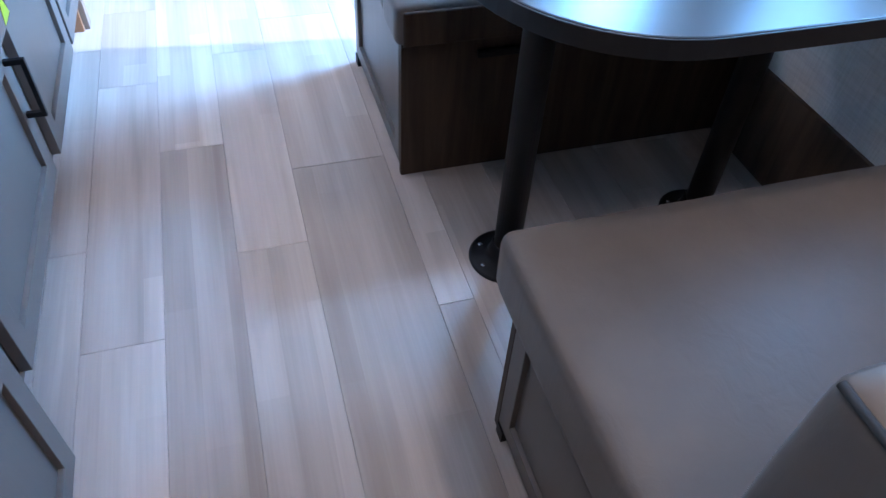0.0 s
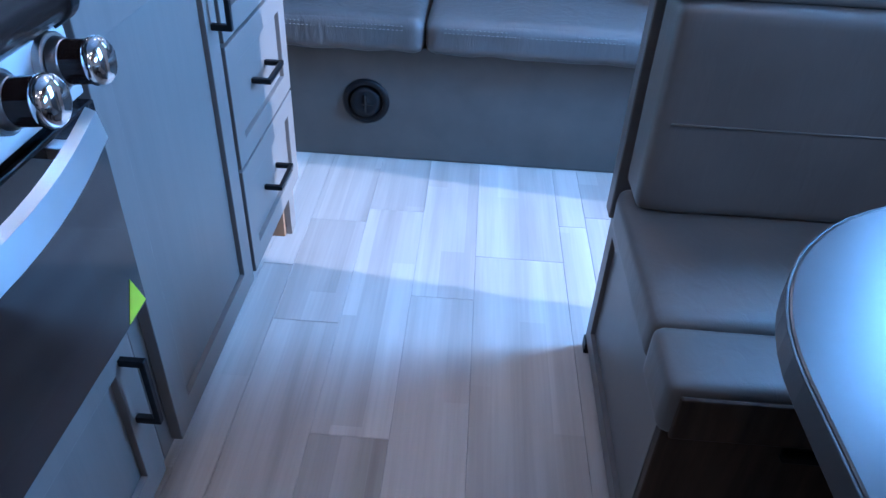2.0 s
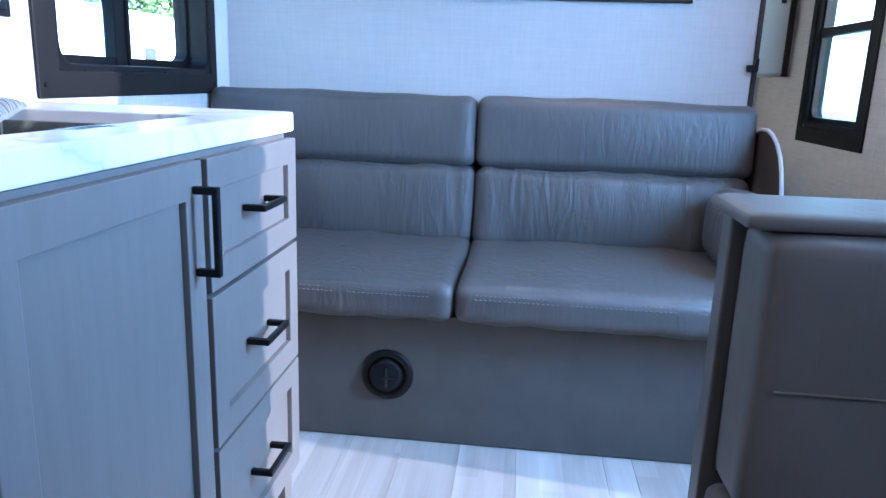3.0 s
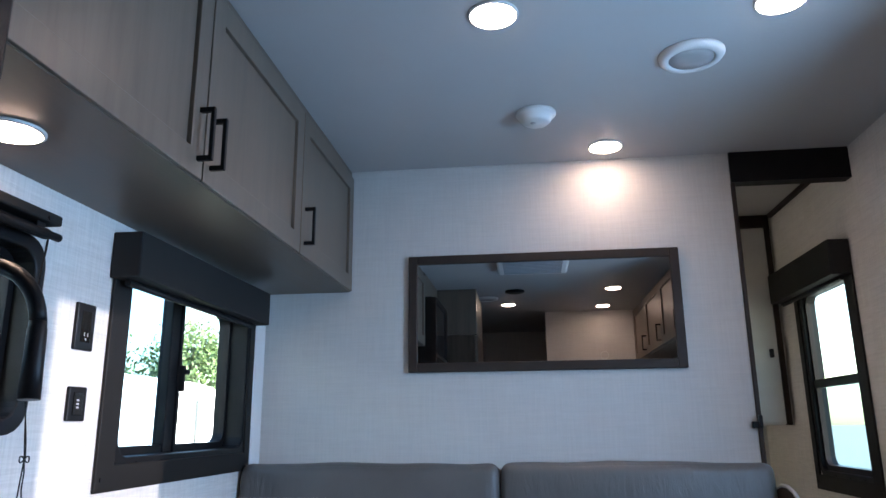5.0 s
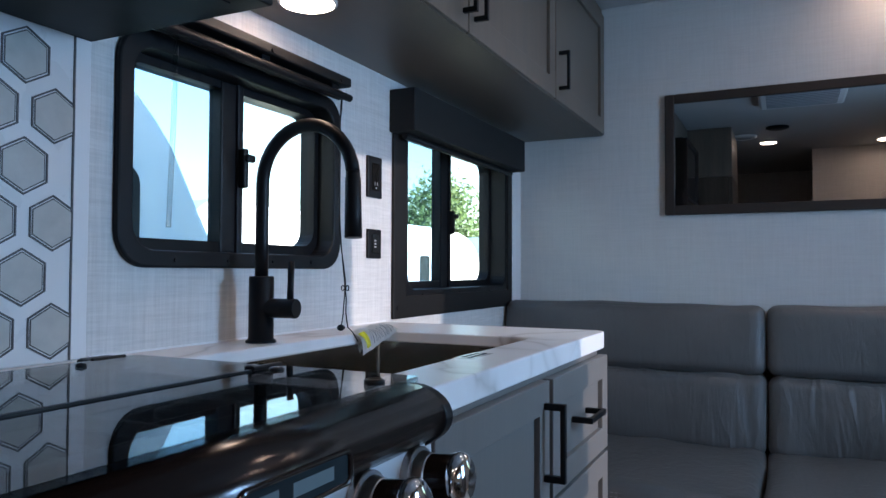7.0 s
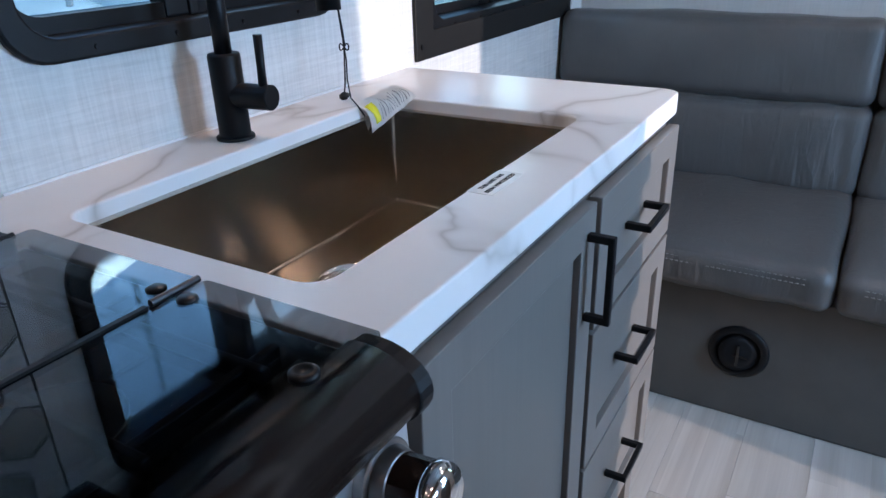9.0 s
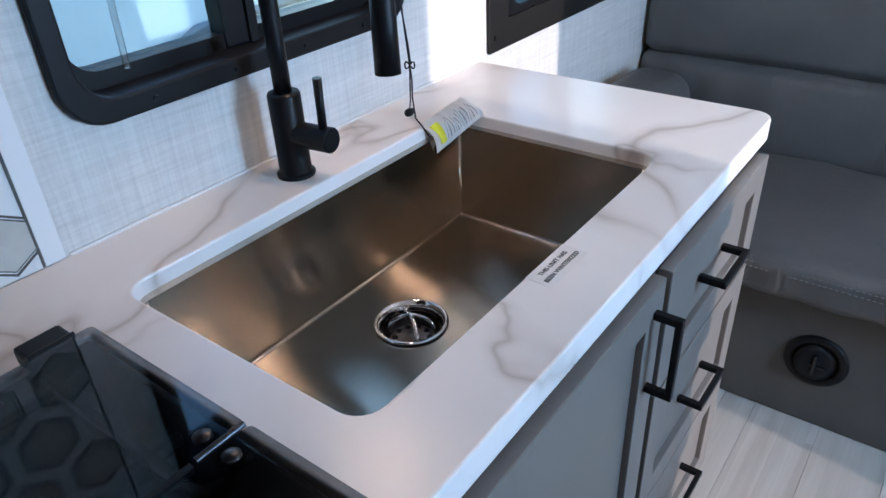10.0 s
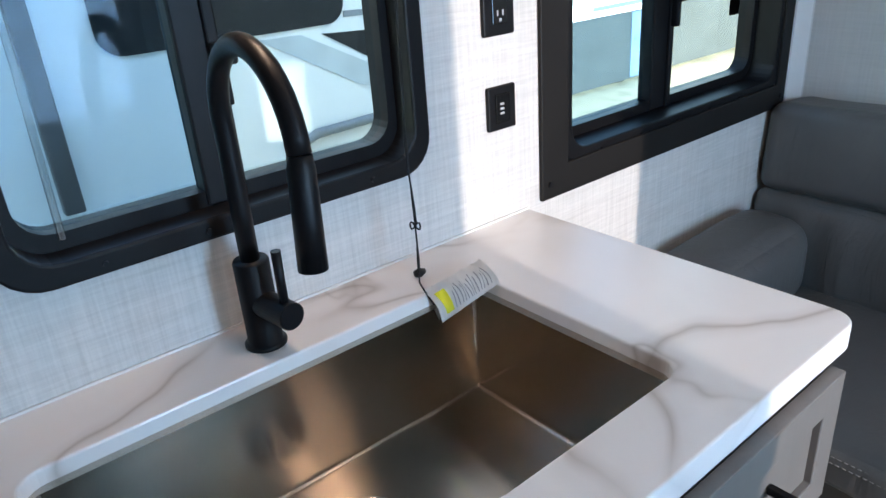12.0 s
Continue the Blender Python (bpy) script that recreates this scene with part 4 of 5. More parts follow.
def backsplash():
    y0, y1, z0, z1 = 1.08, 1.709, 0.9115, 1.41
    s = thing("backsplash", (WX, 1.4, z0), "white backsplash panel with beige outlined hexagons", "backsplash")
    part("panel", B(WX, y0, z0, WX + 0.003, y1, z1), M["hex_white"], s)
    part("edge_strip", B(WX, y1, z0, WX + 0.005, y1 + 0.026, 1.57, r=0.001), M["trim_white"], s)
    part("edge_line", B(WX + 0.003, y1 - 0.003, z0, WX + 0.0045, y1, z1), M["hex_line"], s)
    R = 0.0525
    W = math.sqrt(3) * R
    r1, r2, r3 = 0.0415, 0.0385, 0.0345
    bm = bmesh.new()
    def hexa(r):
        return [(r * math.cos(radians(30 + 60 * k)), r * math.sin(radians(30 + 60 * k))) for k in range(6)]
    slab(bm, hexa(r1), "x", 0.0, 0.0016, [hexa(r2)], mi=1)
    slab(bm, hexa(r3), "x", 0.0, 0.0012, mi=0)
    slab(bm, hexa(r3 + 0.002), "x", 0.0, 0.0009, [hexa(r3)], mi=1)
    me = mesh_of(bm, "hex_tile", [M["hex_fill"], M["hex_line"]])
    row = 0
    z = z0 + 0.045
    while z < z1 - 0.02:
        y = y1 - 0.032 - (W / 2 if row % 2 else 0.0)
        while y > y0 + 0.05:
            ob = new("hex_tile", me)
            ob.parent = s
            ob.location = Vector((WX + 0.003, y, z)) - ORIGIN[s.name]
            y -= W
        z += 1.5 * R
        row += 1


backsplash()


def upper_cabinets():
    f = -0.412
    for i, (y0, y1, hy) in enumerate(((1.745, 2.416, 2.386), (2.416, 3.076, 2.447), (3.076, 3.720, 3.112))):
        c = thing("wall_cabinet", (-0.56, (y0 + y1) / 2, 1.57), "grey-brown wood overhead cabinet with shaker door", "cabinet", "overhead cabinets over the counter")
        bm = bmesh.new()
        box(bm, WX + 0.001, y0, 1.582, f, y1, CZ - 0.001)
        part("body", bm, M["upper"], c)
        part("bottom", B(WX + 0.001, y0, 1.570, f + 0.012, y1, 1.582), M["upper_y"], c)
        d = shaker(c, "door", f + 0.020, y0 + 0.003, 1.573, y1 - 0.003, 2.035, M["upper"], stile=0.058)
        pull(d, (f + 0.020, hy, 1.612), (f + 0.020, hy, 1.722), (0.030, 0, 0))
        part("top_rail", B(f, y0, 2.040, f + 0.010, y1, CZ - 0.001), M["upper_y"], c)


upper_cabinets()


def puck(name, at, r, material, label):
    p = thing(name, at, label, "lamp")
    bm = bmesh.new()
    lathe(bm, at, [(r + 0.006, 0.0), (r + 0.006, -0.004), (r, -0.006), (r, 0.0)], 36)
    part("rim", bm, M["plastic_white"], p)
    bm = bmesh.new()
    lathe(bm, at, [(r, -0.002), (r, -0.006), (r * 0.8, -0.010), (r * 0.4, -0.012), (0.0, -0.0125)], 36)
    part("diffuser", bm, material, p, "glowing frosted diffuser")


puck("cabinet_lamp", (-0.598, 2.106, 1.570), 0.052, M["puck"], "round lit puck lamp under the overhead cabinet")
for lx, ly in LAMPS:
    puck("ceiling_lamp", (lx, ly, CZ), 0.058, M["lamp"], "round lit recessed ceiling lamp")


def microwave():
    m = thing("microwave", (-0.5, 1.4, 1.445), "built-in microwave with dark glossy bronze trim frame", "microwave")
    y0, y1, z0, z1, f = 1.10, 1.752, 1.436, 1.90, -0.318
    part("body", B(WX + 0.002, y0, 1.458, f - 0.03, y1 - 0.012, z1), M["black_gloss"], m)
    bm = bmesh.new()
    slab(bm, rrect(y0, z0, y1, z1, 0.035), "x", f - 0.030, f, [rrect(y0 + 0.035, z0 + 0.07, y1 - 0.030, z1 - 0.03, 0.012)], bev=0.006)
    part("trim_frame", bm, M["bronze_gloss"], m, "glossy dark bronze trim frame")
    part("door_glass", B(f - 0.026, y0 + 0.030, z0 + 0.095, f - 0.012, y1 - 0.025, z1 - 0.028), M["oven_glass"], m)
    part("vent_strip", B(f - 0.028, y0 + 0.032, z0 + 0.064, f - 0.004, y1 - 0.027, z0 + 0.092, r=0.002), M["hood_black"], m)
    h = thing("range_hood", (-0.55, 1.42, 1.40), "flat black range hood under the microwave", "hood")
    bm = bmesh.new()
    box(bm, WX + 0.002, 1.11, 1.398, -0.378, 1.737, 1.457, r=0.004)
    part("housing", bm, M["hood_black"], h)
    part("filter_panel", B(-0.70, 1.16, 1.3955, -0.42, 1.70, 1.3985), M["hood_black"], h)
    for my, mz in ((1.555, 1.425), (1.529, 1.424)):
        bm = bmesh.new()
        for k in range(4):
            a = radians(90 * k + 25)
            tube(bm, [(-0.3772, my + 0.002 * math.cos(a), mz + 0.002 * math.sin(a)), (-0.3772, my + 0.0065 * math.cos(a + 0.25), mz + 0.0065 * math.sin(a + 0.25)), (-0.3772, my + 0.0095 * math.cos(a + 0.6), mz + 0.0095 * math.sin(a + 0.6))], [0.0009, 0.0026, 0.0012], 6)
        part("button_mark", bm, M["plastic_white"], h, "small white printed fan mark")
    # cabinet over the microwave
    c = thing("wall_cabinet", (-0.56, 1.42, 1.90), "grey-brown wood cabinet over the microwave", "cabinet")
    part("body", B(WX + 0.001, 1.10, 1.902, -0.395, 1.742, CZ - 0.001, r=0.002), M["upper"], c)


microwave()


def cooker():
    y0, y1, f = 1.112, 1.668, -0.130
    c = thing("cooker", (-0.4, 1.39, 0.46), "black and stainless gas cooker with folding glass lid", "cooker")
    part("body", B(-0.556, y0, 0.470, f - 0.014, 1.664, 0.905), M["black_gloss"], c)
    # hob and its burners
    part("hob", B(-0.552, y0 + 0.006, 0.905, f - 0.02, 1.660, 0.912, r=0.002), M["black_gloss"], c)
    for bx, by in ((-0.26, 1.28), (-0.26, 1.50), (-0.44, 1.39)):
        bm = bmesh.new()
        lathe(bm, (bx, by, 0.912), [(0.045, 0.0), (0.045, 0.004), (0.03, 0.006), (0.03, 0.010), (0.0, 0.011)], 24)
        part("burner", bm, M["black"], c)
    # folding lid of smoked glass
    bm = bmesh.new()
    slab(bm, rrect(-0.297, y0 + 0.002, -0.118, 1.664, 0.006), "z", 0.9295, 0.9345)
    part("lid_front", bm, M["cover"], c, "smoked glass lid, front leaf")
    bm = bmesh.new()
    slab(bm, rrect(-0.538, y0 + 0.002, -0.303, 1.663, 0.006), "z", 0.9295, 0.9345)
    part("lid_rear", bm, M["cover"], c, "smoked glass lid, rear leaf")
    for hy in (1.17, 1.636):
        bm = bmesh.new()
        cyl(bm, (-0.300, hy - 0.024, 0.9365), (-0.300, hy + 0.024, 0.9365), 0.0032, seg=14)
        for hx in (-0.318, -0.282):
            lathe(bm, (hx, hy - 0.004, 0.9345), [(0.0085, 0.0), (0.0085, 0.002), (0.0060, 0.0035), (0.0, 0.004)], 20)
        part("hinge", bm, M["hinge"], c, "dark metal lid hinge")
    part("lid_seam", B(-0.3025, y0 + 0.002, 0.928, -0.2975, y1 - 0.06, 0.9365), M["black_plastic"], c)
    for hy in (1.19, 1.595):
        bm = bmesh.new()
        lathe(bm, (-0.132, hy, 0.9345), [(0.0105, 0.0), (0.0105, 0.004), (0.007, 0.006), (0.006, 0.004), (0.0, 0.004)], 20)
        part("lid_bumper", bm, M["black"], c)
    for hy in (1.55,):
        bm = bmesh.new()
        lathe(bm, (-0.498, hy, 0.9345), [(0.006, 0.0), (0.006, 0.003), (0.0, 0.005)], 20)
        part("lid_bumper", bm, M["black"], c)
    for hy in (1.150, 1.622):
        bm = bmesh.new()
        box(bm, -0.572, hy - 0.024, 0.912, -0.540, hy + 0.024, 0.9345, r=0.004)
        cyl(bm, (-0.541, hy - 0.024, 0.9330), (-0.541, hy + 0.024, 0.9330), 0.0036, seg=12)
        part("lid_hinge_block", bm, M["black_plastic"], c, "black rear hinge block of the lid")
    # pan supports under the lid
    for gy in (1.20, 1.30, 1.40, 1.50, 1.60):
        bm = bmesh.new()
        box(bm, -0.52, gy - 0.004, 0.9125, -0.17, gy + 0.004, 0.9245, r=0.002)
        part("grate_bar", bm, M["black"], c)
    for gx in (-0.50, -0.35, -0.19):
        bm = bmesh.new()
        box(bm, gx - 0.004, 1.17, 0.9125, gx + 0.004, 1.63, 0.9235, r=0.002)
        part("grate_bar", bm, M["black"], c)
    # rolled front rail
    prof = []
    for k in range(13):
        a = radians(100 - 150 * k / 12)
        prof.append((-0.128 + 0.046 * math.cos(a), 0.8965 + 0.032 * math.sin(a)))
    prof = [(-0.142, 0.9265)] + prof + [(-0.11, 0.864), (-0.142, 0.864)]
    bm = bmesh.new()
    a = [bm.verts.new((x, y0 + 0.004, z)) for x, z in prof]
    b = [bm.verts.new((x, y1 - 0.014, z)) for x, z in prof]
    for i in range(len(prof)):
        fc = bm.faces.new((a[i], a[(i + 1) % len(a)], b[(i + 1) % len(a)], b[i]))
        fc.smooth = 0 < i < 14
    bm.faces.new(a), bm.faces.new(b)
    part("front_rail", bm, M["bronze_gloss"], c, "rolled glossy dark front rail")
    for ya, yb in ((y0 - 0.004, y0 + 0.006), (y1 - 0.016, y1 + 0.002)):
        bm = bmesh.new()
        slab(bm, [(x if x < -0.135 else x + 0.0015, z + (0.002 if z > 0.93 else -0.002)) for x, z in prof], "y", ya, yb, bev=0.002)
        part("end_cap", bm, M["black_plastic"], c)
    bm = bmesh.new()
    slab(bm, rrect(1.345, 0.8755, 1.478, 0.9045, 0.008), "x", -0.118, -0.0790, [rrect(1.351, 0.8790, 1.472, 0.9010, 0.005)], bev=0.002)
    dp = part("display_bezel", bm, M["bronze_gloss"], c, "moulded bezel round the clock display")
    part("clock_display", B(-0.118, 1.351, 0.8790, -0.0815, 1.472, 0.9010), M["lens"], dp)
    for sa, sb in ((1.366, 1.386), (1.402, 1.452)):
        part("screen", B(-0.0817, sa, 0.8850, -0.0810, sb, 0.8955), M["lcd"], dp, "pale grey display screen")
    # sloped control panel
    bm = bmesh.new()
    slab(bm, [(-0.150, 0.880), (-0.106, 0.880), (-0.102, 0.790), (-0.150, 0.790)], "y", y0, y1, bev=0.002)
    part("control_panel", bm, M["steel"], c, "brushed stainless control panel")
    nv = Vector((0.974, 0, 0.10)).normalized()
    for ky in (1.626, 1.531, 1.272, 1.178):
        o = Vector((-0.104, ky, 0.840))
        def ring(bm, h0, h1, r0, r1, seg=28):
            cyl(bm, o + nv * h0, o + nv * h1, r0, r1, seg)
        bm = bmesh.new()
        ring(bm, -0.004, 0.010, 0.030, 0.030)
        ring(bm, 0.010, 0.022, 0.026, 0.023)
        bmesh.ops.bevel(bm, geom=bm.edges[:], offset=0.0012, segments=1, affect="EDGES")
        k = part("knob", bm, M["knob_steel"], c, "stainless cooker knob with dark grip")
        bm = bmesh.new()
        ring(bm, 0.022, 0.050, 0.0225, 0.0225)
        part("grip", bm, M["bronze_gloss"], k)
        bm = bmesh.new()
        u1 = Vector((0, 1, 0))
        u2 = nv.cross(u1)
        rows = []
        for r, h in ((0.0225, 0.046), (0.0245, 0.047), (0.0248, 0.051), (0.0240, 0.055), (0.0215, 0.0585), (0.0170, 0.0610), (0.0110, 0.0625), (0.0050, 0.0632)):
            rows.append([bm.verts.new(o + nv * h + (u1 * math.cos(a) + u2 * math.sin(a)) * r) for a in np.linspace(0, 2 * math.pi, 32, endpoint=False)])
        for qa, qb in zip(rows, rows[1:]):
            for i in range(32):
                bm.faces.new((qa[i], qa[(i + 1) % 32], qb[(i + 1) % 32], qb[i])).smooth = True
        bm.faces.new(rows[-1]).smooth = True
        bm.faces.new(rows[0][::-1])
        bmesh.ops.recalc_face_normals(bm, faces=bm.faces[:])
        part("cap", bm, M["chrome"], k)
    for iy in (1.645, 1.548):
        part("mark", B(-0.104, iy + 0.02, 0.870, -0.1008, iy + 0.024, 0.874), M["ink"], c)
    part("label", B(-0.110, 1.37, 0.812, -0.1055, 1.44, 0.842), M["grille"], c)
    # oven door
    part("door_top_gap", B(f - 0.002, y0 + 0.006, 0.780, -0.118, y1 - 0.004, 0.791), M["black_plastic"], c)
    d = part("oven_door", B(f - 0.004, y0 + 0.004, 0.489, -0.098, y1 + 0.008, 0.780, r=0.003), M["oven_glass"], c, "black glass oven door")
    part("window", B(-0.098, y0 + 0.085, 0.545, -0.0972, y1 - 0.085, 0.725), M["oven_window"], d)
    pts = []
    for k in range(15):
        t = k / 14
        pts.append((-0.058 + 0.034 * math.sin(math.pi * t), 1.158 + 0.442 * t, 0.790))
    bm = bmesh.new()
    prev = None
    for k, p in enumerate(pts):
        p = Vector(p)
        ring = [bm.verts.new(p + Vector(q)) for q in ((-0.007, 0, -0.018), (0.009, 0, -0.015), (0.003, 0, 0.013), (-0.007, 0, 0.017))]
        if prev:
            for i in range(4):
                bm.faces.new((prev[i], prev[(i + 1) % 4], ring[(i + 1) % 4], ring[i])).smooth = False
        else:
            bm.faces.new(ring)
        prev = ring
    bm.faces.new(prev)
    for t in (0.05, 0.95):
        yy = 1.158 + 0.442 * t
        box(bm, -0.100, yy - 0.010, 0.762, -0.054, yy + 0.010, 0.776, r=0.002)
    part("handle", bm, M["handle_steel"], d, "bowed brushed steel oven handle")
    bm = bmesh.new()
    slab(bm, [(1.622, 0.494), (1.672, 0.495), (1.648, 0.547)], "x", -0.0978, -0.0972)
    part("warning_sticker", bm, M["lime"], d, "lime yellow triangular warning sticker")
    for k in range(5):
        yy = 1.175 + 0.018 * k
        part("badge_bar", B(-0.0978, yy, 0.508, -0.0972, yy + 0.011, 0.518 + 0.003 * (k % 2)), M["grille"], d)
    bm = bmesh.new()
    for k in range(6):
        a = math.pi * k / 6
        u, w = 0.011 * math.cos(a), 0.011 * math.sin(a)
        tube(bm, [(-0.0972, 1.155 - u, 0.514 - w), (-0.0972, 1.155 + u, 0.514 + w)], 0.0009, 5)
    part("badge_mark", bm, M["grille"], d)
    # cabinet below the oven
    k = thing("base_cabinet", (-0.45, 1.39, 0), "greige wood cupboard under the oven", "cabinet")
    bm = bmesh.new()
    box(bm, WX + 0.004, 1.10, 0.13, -0.148, 1.688, 0.468)
    part("body", bm, M["greige"], k)
    dd = shaker(k, "door", -0.128, 1.135, 0.150, 1.655, 0.462, M["greige"], stile=0.05)
    pull(dd, (-0.128, 1.622, 0.312), (-0.128, 1.622, 0.425), (0.032, 0, 0))
    part("toe_kick", B(-0.223, 1.10, 0.0, -0.208, 1.690, 0.13), M["greige_y"], k)
    part("side_post", B(-0.150, 1.672, 0.465, -0.132, 1.690, 0.870), M["greige"], k)
    part("edge_strip", B(-0.150, 1.097, 0.465, -0.132, 1.110, 0.905), M["black_plastic"], k)


cooker()


def fridge():
    f = thing("refrigerator", (-0.4, 0.65, 0.36), "tall dark brown refrigerator with flush doors", "refrigerator")
    part("body", B(WX + 0.002, 0.46, 0.362, -0.125, 1.088, 1.72), M["brown"], f)
    part("lower_door", B(-0.124, 0.462, 0.366, -0.096, 1.093, 1.20, r=0.004), M["brown"], f)
    part("upper_door", B(-0.124, 0.462, 1.206, -0.096, 1.093, 1.716, r=0.004), M["brown"], f)
    for z0, z1 in ((0.80, 1.15), (1.26, 1.5)):
        part("handle", B(-0.096, 0.50, z0, -0.072, 0.522, z1, r=0.005), M["black"], f)
    c = thing("base_cabinet", (-0.4, 0.65, 0), "greige wood cupboard under the refrigerator", "cabinet")
    part("body", B(WX + 0.002, 0.44, 0.0, -0.118, 1.045, 0.360), M["greige"], c)
    shaker(c, "door", -0.098, 0.45, 0.02, 1.04, 0.352, M["greige"], stile=0.045)
    t = thing("pantry_cabinet", (-0.4, 0.1, 0), "tall dark brown wood pantry cabinet", "cabinet")
    part("body", B(WX + 0.002, -0.30, 0.0, -0.20, 0.455, CZ - 0.001), M["brown"], t)
    d = shaker(t, "door", -0.180, -0.29, 0.1, 0.45, 2.0, M["brown"])
    pull(d, (-0.180, 0.40, 1.0), (-0.180, 0.40, 1.14), (0.03, 0, 0))
    u = thing("wall_cabinet", (-0.4, 0.78, 1.72), "grey-brown wood cabinet over the refrigerator", "cabinet")
    part("body", B(WX + 0.002, 0.46, 1.722, -0.10, 1.093, CZ - 0.001, r=0.002), M["upper"], u)


fridge()


# ---- lounge ----
def cushion(bm, x0, y0, z0, x1, y1, z1, r=0.03, puff=(0, 0, 0), fold=0.0, cuts=16, fscale=(14, 3, 3), seed=0.0, m=None):
    """A stuffed cushion: a rounded box whose faces swell, with soft folds."""
    t = bmesh.new()
    bmesh.ops.create_cube(t, size=2.0)
    bmesh.ops.subdivide_edges(t, edges=t.edges[:], cuts=cuts, use_grid_fill=True)
    lo, hi = Vector((x0, y0, z0)), Vector((x1, y1, z1))
    c, h = (lo + hi) / 2, (hi - lo) / 2
    for v in t.verts:
        u = [math.copysign(1 - (1 - abs(q)) ** 1.7, q) if abs(q) < 1 else q for q in v.co]
        p = Vector([u[i] * h[i] for i in range(3)])
        inner = Vector([max(-h[i] + r, min(h[i] - r, p[i])) for i in range(3)])
        d = p - inner
        nrm = d.normalized() if d.length > 1e-6 else Vector((0, 0, 0))
        p = inner + nrm * min(r, d.length if d.length < r else r)
        for i in range(3):
            j, k = (i + 1) % 3, (i + 2) % 3
            w = max(0, 1 - u[j] ** 2) * max(0, 1 - u[k] ** 2)
            p[i] += puff[i] * w * (1 if u[i] > 0 else -1) * abs(u[i])
        if fold:
            q = Vector((p.x * fscale[0] + seed, p.y * fscale[1], p.z * fscale[2]))
            p += nrm * fold * noise.noise(q) if d.length > 1e-6 else Vector((0, 0, 0))
        v.co = c + p
        if m is not None:
            v.co = m @ v.co
    me = bpy.data.meshes.new("tmp_cushion")
    t.to_mesh(me)
    t.free()
    bm.from_mesh(me)
    bpy.data.meshes.remove(me)
    for f in bm.faces:
        f.smooth = True


def cush(*a, **k):
    bm = bmesh.new()
    cushion(bm, *a, **k)
    return bm


def sofa():
    s = thing("sofa", (0.17, 3.35, 0), "grey leather two-seat sofa with plump creased cushions", "sofa")
    part("base", B(-0.728, 2.985, 0.0, 1.055, 3.70, 0.372, r=0.006), M["sofa_base"], s, "flat grey vinyl sofa base")
    xm = 0.174
    for a, b, sd in ((-0.726, xm - 0.003, 1.0), (xm + 0.003, 1.050, 7.0)):
        seat = part("seat_cushion", cush(a, 2.915, 0.374, b, 3.56, 0.478, r=0.034, puff=(0.0, 0.006, 0.014), fold=0.008, fscale=(10, 3.0, 5), seed=sd, cuts=28), M["sofa"], s)
        lean = Matrix.Translation((0, 3.50, 0.47)) @ Matrix.Rotation(radians(-5), 4, "X") @ Matrix.Translation((0, -3.50, -0.47))
        back = part("back_cushion", cush(a, 3.475, 0.455, b, 3.665, 0.713, r=0.036, puff=(0, 0.022, 0.004), fold=0.013, fscale=(17, 2, 2.0), seed=sd + 3, cuts=34, m=lean), M["sofa_back"], s)
        head = part("headrest", cush(a, 3.480, 0.712, b, 3.675, 0.940, r=0.034, puff=(0, 0.014, 0.006), fold=0.006, fscale=(6, 2, 4), seed=sd + 5, cuts=26, m=lean), M["sofa"], s)
        # stitched line along the seat's front edge
        bm = bmesh.new()
        n = int((b - a - 0.10) / 0.012)
        for k in range(n):
            x = a + 0.05 + 0.012 * k
            for z, yy in ((0.4465, 2.9095), (0.4565, 2.9150)):
                tube(bm, [(x, yy, z), (x + 0.007, yy, z)], 0.0011, 4)
        part("stitching", bm, M["thread"], seat)
    # bolster arms and the end panel
    for xa, xb in ((-0.722, -0.525), (0.885, 1.045)):
        part("arm_bolster", cush(xa, 3.00, 0.478, xb, 3.44, 0.695, r=0.065, puff=(0.006, 0.006, 0.012), fold=0.006, seed=xa, cuts=16), M["sofa"], s)
    bm = bmesh.new()
    out = [(3.28, 0.0), (3.70, 0.0), (3.70, 0.80)] + [(3.49 + 0.21 * math.cos(radians(a)), 0.66 + 0.21 * math.sin(radians(a))) for a in range(40, 181, 14)]
    slab(bm, out, "x", 1.058, 1.066, bev=0.002)
    part("side_panel", bm, M["brown"], s, "dark wooden sofa side panel")
    bm = bmesh.new()
    tube(bm, [(1.062, y, z) for y, z in out[3:]] + [(1.062, 3.28, 0.0)], 0.0062, 10)
    part("panel_edging", bm, M["pale"], s, "cream edging on the side panel")


sofa()


def floor_vent():
    v = thing("air_vent", (-0.006, 2.985, 0.195), "round black louvred heating vent in the sofa base", "vent")
    bm = bmesh.new()
    lathe(bm, (-0.006, 2.985, 0.195), [(0.072, 0.0), (0.072, -0.004), (0.064, -0.009), (0.053, -0.007), (0.051, -0.002), (0.051, 0.0)], 36, axis="y")
    part("ring", bm, M["black_plastic"], v)
    bm = bmesh.new()
    lathe(bm, (-0.006, 2.984, 0.195), [(0.052, 0.0), (0.052, -0.0015), (0.0, -0.0015)], 28, axis="y")
    part("throat", bm, M["black"], v)
    bm = bmesh.new()
    lathe(bm, (0, 0, 0), [(0.047, -0.0015), (0.047, 0.0015), (0.030, 0.0035), (0.0, 0.004)], 28)
    bmesh.ops.transform(bm, matrix=pose(-0.006, 2.9760, 0.195, 82, 0, 14), verts=bm.verts[:])
    part("damper", bm, M["black_plastic"], v, "tilted round black damper flap")
    bm = bmesh.new()
    box(bm, -0.010, 2.966, 0.162, -0.002, 2.974, 0.222, r=0.003)
    box(bm, -0.030, 2.968, 0.186, 0.018, 2.974, 0.192, r=0.002)
    part("damper_grip", bm, M["black_gloss"], v)


